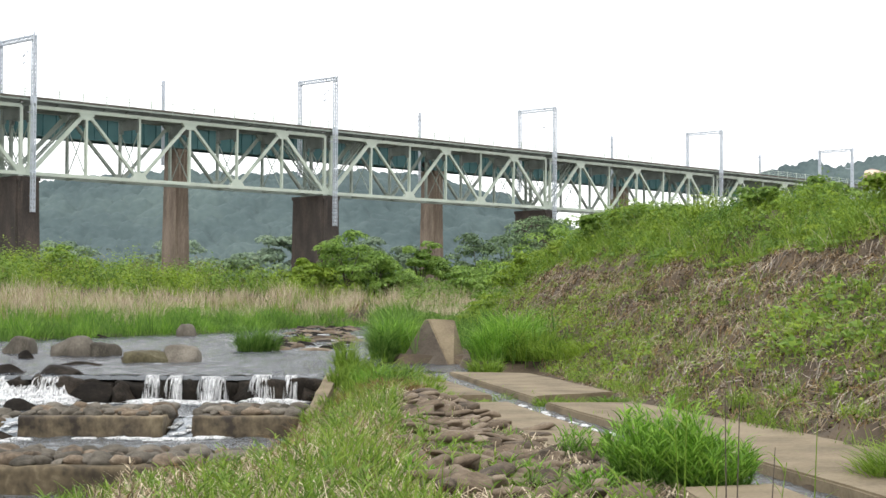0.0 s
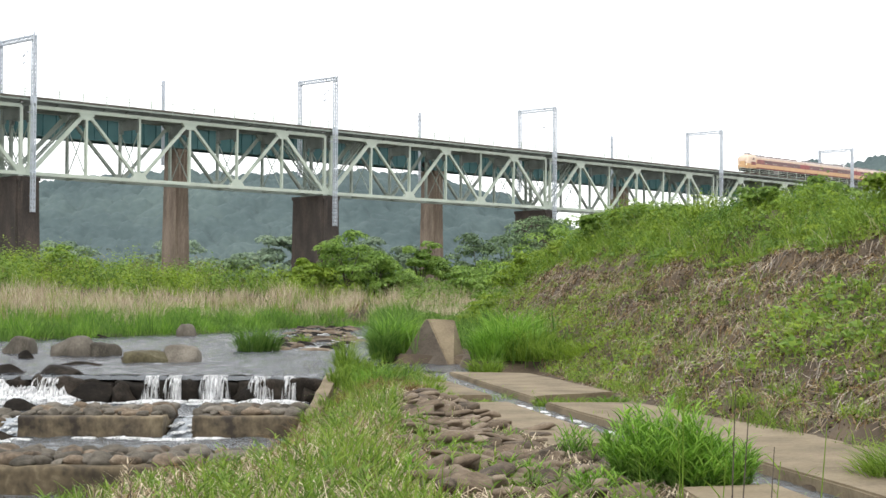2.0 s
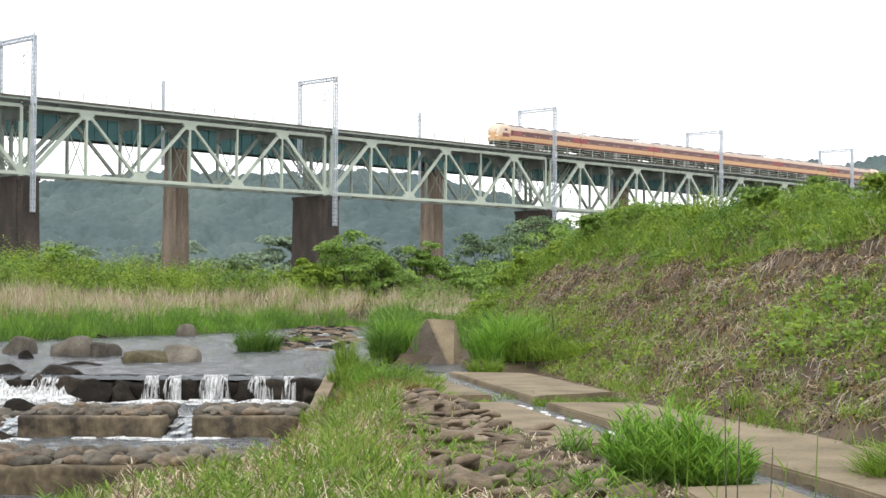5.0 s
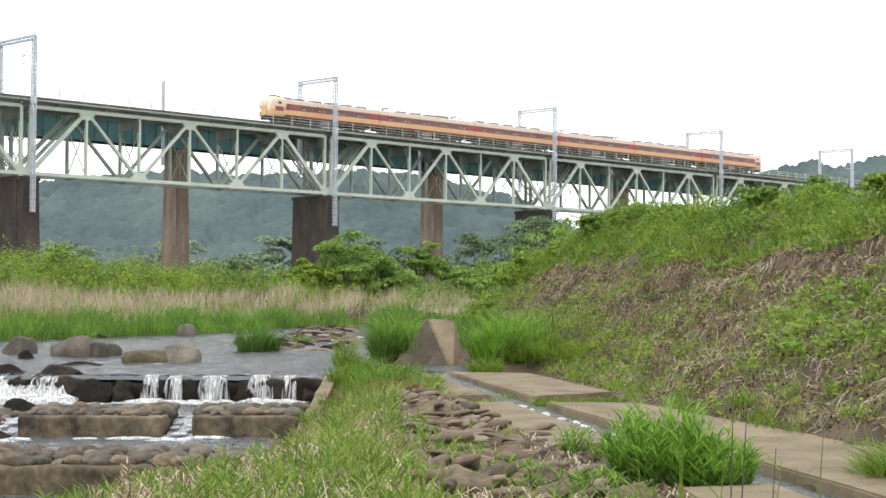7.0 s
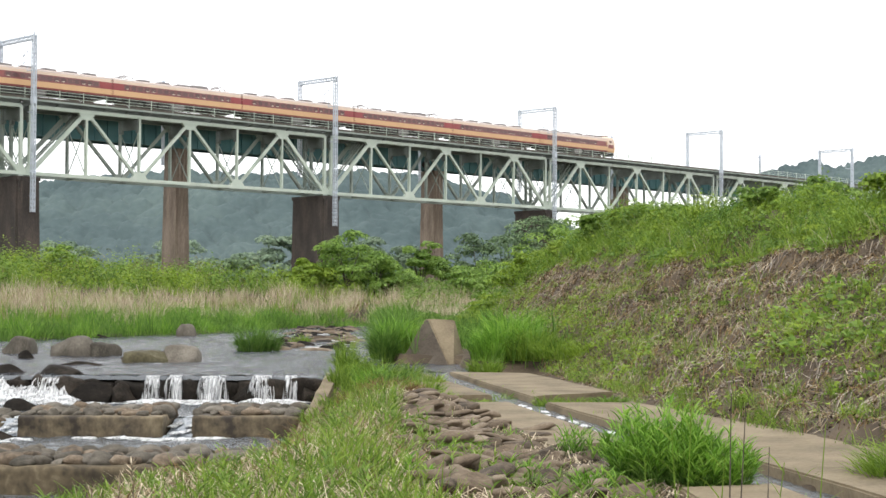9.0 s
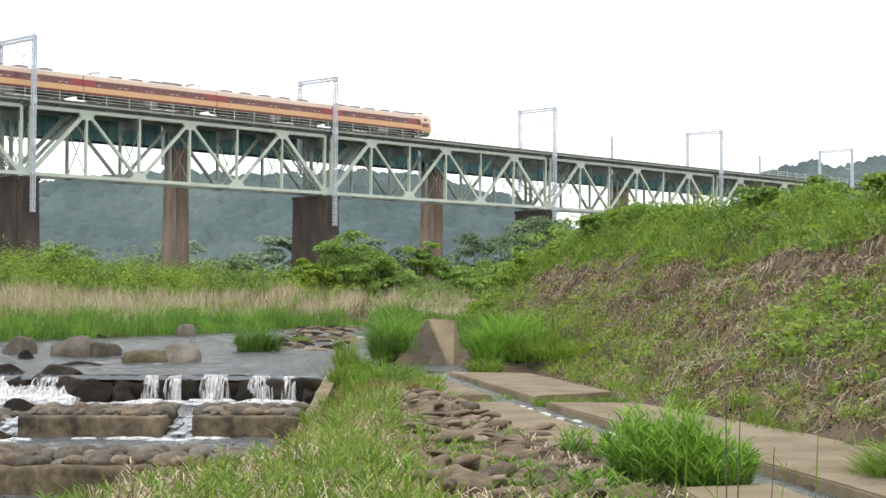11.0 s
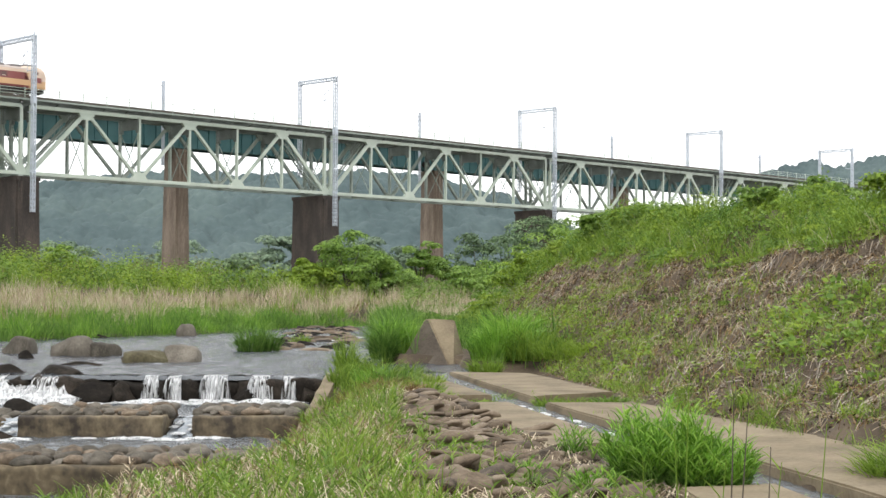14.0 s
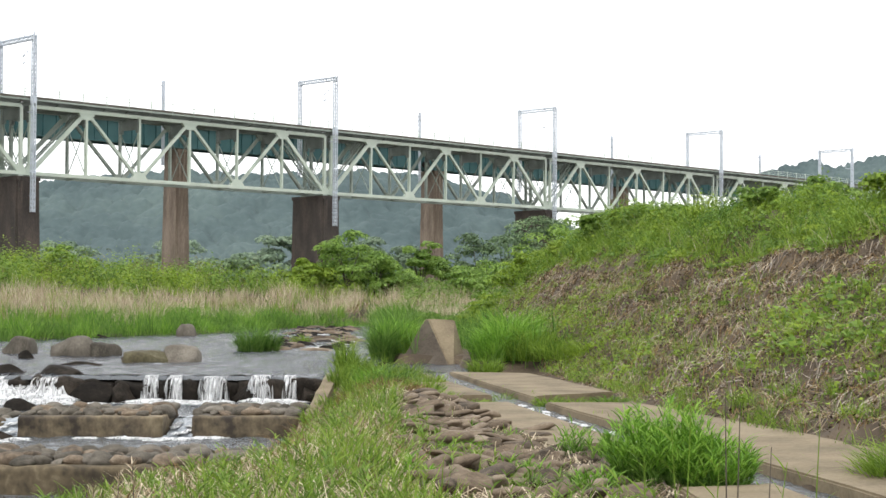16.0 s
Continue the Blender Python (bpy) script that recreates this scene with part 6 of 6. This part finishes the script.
# thin stalks close to the camera
def stalk(x, y, h, tilt, leaf):
    z = float(ground_z(np.array(x), np.array(y)))
    s = thing("grass_stalk", pose(x, y, z, 0, tilt, 0), "single tall thin grass stalk", "grass stalk", "thin stalks on the near bank")
    bm = bmesh.new()
    rod(bm, (0, 0, 0), (0.02, 0, h), 0.0085, 6, 0.003)
    part("stem", bm, BARK if leaf == 2 else GRASS, s)
    if leaf == 1:
        base = np.array([[0.01, 0, h * f] for f in (0.45, 0.62, 0.8, 0.95)])
        for k in range(4):
            v, f = blade_arrays(base[k:k + 1], 0.22 - 0.02 * k, 0.018, 0.7, 0.5, np.array([(3.3, 0.2, 3.0, 2.9)[k]]), 4)
            from_arrays("blade", v, f, GRASS, s)
    if leaf == 2 and x < 0:
        base = np.array([[0.018, 0, h * (0.7 + 0.3 * k / 30)] for k in range(30)])
        v, f = blade_arrays(base, 0.07, 0.012, 0.6)
        tagged(from_arrays("seed_head", v, f, STRAW, s), "pale feathery seed head", kind="stuff")
    return s


STALKS = [stalk(2.54, 11.0, 1.62, 3, 1), stalk(1.58, 10.5, 1.95, 1, 1), stalk(1.66, 10.9, 1.5, -3, 1), stalk(1.98, 11.0, 1.75, 0, 2), stalk(2.06, 11.2, 1.68, 2, 2), stalk(2.27, 11.2, 1.4, 2, 2), stalk(1.42, 10.9, 1.3, -3, 1), stalk(2.44, 12.0, 1.25, 6, 1), stalk(1.75, 10.4, 1.35, 3, 1),
          stalk(0.95, 11.6, 1.0, -4, 1), stalk(1.15, 11.2, 1.15, 4, 1), stalk(-2.4, 12.5, 0.95, -5, 2), stalk(-2.55, 12.2, 0.9, 4, 2), stalk(-2.9, 12.6, 0.85, 8, 2)]


# ---- trees and shrubs ----
def tree(name, x, y, h, r, material, label, seed, n=2600, leaf=0.4, trunk=0.3, z=None, group=""):
    rt = np.random.RandomState(seed)
    z = float(ground_z(np.array(x), np.array(y))) if z is None else z
    t = thing(name, pose(x, y, z - 0.1), label, "tree" if h > 5 else "shrub", group)
    bm = bmesh.new()
    th = h * trunk
    rod(bm, (0, 0, 0), (0.1, 0, th + h * 0.2), 0.035 * h, 8, 0.02 * h)
    cs = []
    for i in range(34):
        a, e = rt.uniform(0, 6.283), rt.uniform(-0.9, 1.0)
        k = rt.uniform(0.5, 1.0)
        wide = np.sqrt(max(0.08, 1 - max(e, 0) ** 2))
        cs.append(np.array([np.cos(a) * r * k * wide, np.sin(a) * r * k * wide, th + (h - th) * (0.44 + 0.5 * e * k)]))
    for c in cs[:9]:
        rod(bm, (0.05, 0, th * rt.uniform(0.7, 1.2)), tuple(c * np.array([0.8, 0.8, 0.95])), 0.012 * h, 6, 0.004 * h)
    part("trunk", bm, BARK, t)
    pts, nrm = [], []
    for c in cs:
        # each spray of leaves is a flattened cap, thin below
        m = n // len(cs)
        d = rt.normal(size=(m, 3))
        d /= np.linalg.norm(d, axis=1)[:, None]
        d[:, 2] = np.abs(d[:, 2]) * np.where(rt.rand(m) < 0.9, 1, -0.4)
        pts.append(c + d * rt.uniform(0.75, 1.05, (m, 1)) * r * rt.uniform(0.24, 0.42) * np.array([1, 1, 0.55]))
        nrm.append(d + np.array([0, 0, 0.6]))
    c = np.concatenate(pts)
    c[:, 2] = np.maximum(c[:, 2], 0.15)
    v, f = leaf_arrays(c, rt.uniform(0.6, 1.2, len(c)) * leaf, facing=np.concatenate(nrm))
    from_arrays("crown", v, f, material, t)
    return t


TREE_WORDS = {LEAF_TREE: "leafy mid-green tree on the river terrace", LEAF_DARK: "dark green tree below the railway bridge", VINE: "bright yellow-green shrub on the river terrace"}
for i, (x, y, h, r, m_) in enumerate((
        (-9.2, 150, 6.6, 3.2, LEAF_TREE), (-6.6, 154, 5.2, 2.6, LEAF_TREE), (-12.2, 148, 3.9, 2.2, VINE), (-2.3, 165, 6.6, 2.3, LEAF_TREE), (0.2, 168, 4.9, 2.4, LEAF_TREE), (-4.6, 158, 4.0, 2.6, LEAF_TREE), (2.6, 168, 3.8, 2.6, LEAF_TREE),
        (4.0, 176, 7.6, 3.6, LEAF_DARK), (7.5, 178, 8.6, 4.2, LEAF_DARK), (11.5, 184, 10.6, 4.6, LEAF_DARK), (12.4, 172, 10.0, 4.2, LEAF_TREE), (17.2, 176, 10.4, 4.2, LEAF_TREE), (16.0, 180, 9.6, 4.4, LEAF_DARK), (19.5, 184, 8.8, 4.0, LEAF_TREE), (5.0, 165, 4.2, 3.0, LEAF_TREE), (9.0, 160, 4.6, 3.2, LEAF_TREE),
        (2.5, 150, 3.0, 2.4, LEAF_TREE), (-34.0, 140, 4.4, 1.3, LEAF_TREE), (-31.8, 141, 3.6, 1.0, LEAF_TREE), (-18.5, 146, 3.2, 1.8, LEAF_DARK))):
    tree("tree" if h > 5 else "shrub", x, y, h, r, m_, TREE_WORDS[m_], 100 + i, 4600, 0.34, 0.12, group="trees and shrubs by the river")
# pale trees beyond the bridge, with haze in their leaf colour
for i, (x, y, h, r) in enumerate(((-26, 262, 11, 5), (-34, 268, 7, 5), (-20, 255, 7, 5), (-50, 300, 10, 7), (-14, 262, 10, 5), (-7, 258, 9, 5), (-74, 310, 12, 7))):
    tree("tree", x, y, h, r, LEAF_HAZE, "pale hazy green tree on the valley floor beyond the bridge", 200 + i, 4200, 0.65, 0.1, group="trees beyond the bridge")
# shrubs on the levee crest and at its far end
for i, (x, y, h, r, m_) in enumerate(((7.8, 78, 1.3, 1.1, LEAF), (9.2, 75, 1.2, 1.2, VINE), (10.4, 71, 1.1, 1.1, LEAF), (14.6, 62, 1.7, 1.0, LEAF), (15.4, 60.5, 1.4, 1.0, LEAF), (6.6, 84, 1.0, 1.0, VINE), (12.2, 60, 0.9, 1.0, LEAF), (14.6, 49.6, 1.1, 1.2, VINE),
        (3.0, 98, 1.9, 1.5, VINE), (4.4, 95, 1.9, 1.6, VINE), (5.4, 90, 1.6, 1.4, VINE), (2.2, 104, 1.9, 1.5, LEAF), (3.6, 106, 2.6, 1.6, LEAF), (1.6, 96, 1.2, 1.2, VINE), (-0.6, 99, 1.3, 1.1, LEAF), (0.3, 97, 1.0, 1.0, LEAF), (-1.8, 112, 1.2, 1.2, LEAF))):
    tree("shrub", x, y, h, r, m_, "low leafy shrub on the levee crest", 300 + i, 1700, 0.2, 0.15, group="shrubs on the levee crest")


# ---- wooded hills ----
def hill(name, ridge_x, ridge_z, y0, y1, count, crown, seed, label, step):
    """A wooded ridge: ground, and a wood of many crowns on it."""
    rt = np.random.RandomState(seed)

    def hz(x, y):
        f = np.clip((y - y0) / (y1 - y0), 0, 1)
        f = np.where(y > y1, np.clip(1 - (y - y1) / (y1 - y0), 0, 1), f)
        return 3.2 + (np.interp(x / y, ridge_x, ridge_z) - 3.2) * f * f * (3 - 2 * f) + 1.5 * waves(x, y, 60, seed) * f

    xs = np.linspace(ridge_x[0] * y1 * 1.2, ridge_x[-1] * y1 * 1.2, 70)
    ys = np.linspace(y0, 2 * y1 - y0, 40)
    gx, gy = np.meshgrid(xs, ys)
    w = len(xs)
    i = (np.arange(len(ys) - 1)[:, None] * w + np.arange(w - 1)[None]).ravel()
    g = from_arrays(name, np.stack([gx, gy, hz(gx, gy)], -1).reshape(-1, 3), np.stack([i, i + 1, i + w + 1, i + w], 1), WOOD_HAZED, smooth=True)
    tagged(g, label, "hill", kind="structure")
    # the canopy: each crown a dome, with leafy roughness on it
    y = y0 + (y1 * 1.05 - y0) * rt.uniform(0, 1, count)
    x = rt.uniform(ridge_x[0], ridge_x[-1], count) * y
    top, rad = rt.uniform(0.6, 1.6, count) * crown, rt.uniform(0.7, 1.4, count) * crown
    xs = np.arange(ridge_x[0] * y1, ridge_x[-1] * y1, step)
    ys = np.arange(y0, y1 * 1.03, step * 1.4)
    gx, gy = np.meshgrid(xs, ys)
    px, py = gx.ravel() + rt.uniform(-0.3, 0.3, gx.size) * step, gy.ravel() + rt.uniform(-0.3, 0.3, gx.size) * step
    best = np.zeros(px.size)
    for k in range(0, px.size, 4000):
        d2 = (px[k:k + 4000, None] - x[None]) ** 2 + (py[k:k + 4000, None] - y[None]) ** 2
        best[k:k + 4000] = np.maximum(0, (top[None] * (1 - d2 / (rad[None] * 1.3) ** 2)).max(1))
    z = hz(px, py) + best + rt.uniform(-0.16, 0.16, px.size) * crown * 0.8
    w = len(xs)
    i = (np.arange(len(ys) - 1)[:, None] * w + np.arange(w - 1)[None]).ravel()
    tagged(from_arrays("hill_wood", np.stack([px, py, z], -1), np.stack([i, i + 1, i + w + 1, i + w], 1), WOOD_HAZED, smooth=True), "hazy green tree canopy on a distant hill", "wood", kind="stuff")


hill("backdrop_hill", [-0.42, -0.25, -0.16, -0.09, -0.05, 0.0, 0.05, 0.08, 0.12], [38, 37, 41, 40, 42, 37, 32, 24, 8], 400, 520, 3600, 2.7, 3, "wooded hill behind the bridges", 0.8)
hill("backdrop_hill", [0.14, 0.18, 0.194, 0.2, 0.215, 0.235, 0.246, 0.267, 0.285, 0.34, 0.5], [24, 54, 68, 75, 80, 84, 80, 86, 88, 92, 92], 750, 960, 3000, 2.4, 4, "wooded hills far behind the levee", 1.3)


def motions():
    times = [i * 0.5 for i in range(33)]
    for k, car in enumerate(CARS):
        rows = []
        for t in times:
            s = train_place(t) + k * 20.6
            turned = k == 5
            rows.append((t, along(s + (20.6 if turned else 0), GAUGE / 2, RAIL) @ pose(0, 0, 0, 0, 0, 180 if turned else 0)))
        walk(car, rows)
    # the running water shivers, the grass stirs
    rnd = random.Random(4)
    for ob in WATER_THINGS:
        at = ob.matrix_basis.copy()
        a, b = rnd.uniform(0.015, 0.035), rnd.uniform(0, 6.28)
        walk(ob, [(i * 0.2, at @ pose(a * math.sin(i * 2.1 + b), a * 0.7 * math.sin(i * 1.3 + b), a * 0.6 * math.sin(i * 2.9 + b))) for i in range(81)])
    for ob in STALKS + TUFTS:
        at = ob.matrix_basis.copy()
        k, b = (1.2 if ob in STALKS else 0.6), rnd.uniform(0, 6.28)
        walk(ob, [(i * 0.8, at @ pose(0, 0, 0, k * 0.5 * math.sin(i * 1.1 + b), k * math.sin(i * 0.9 + b), 0)) for i in range(21)])


motions()
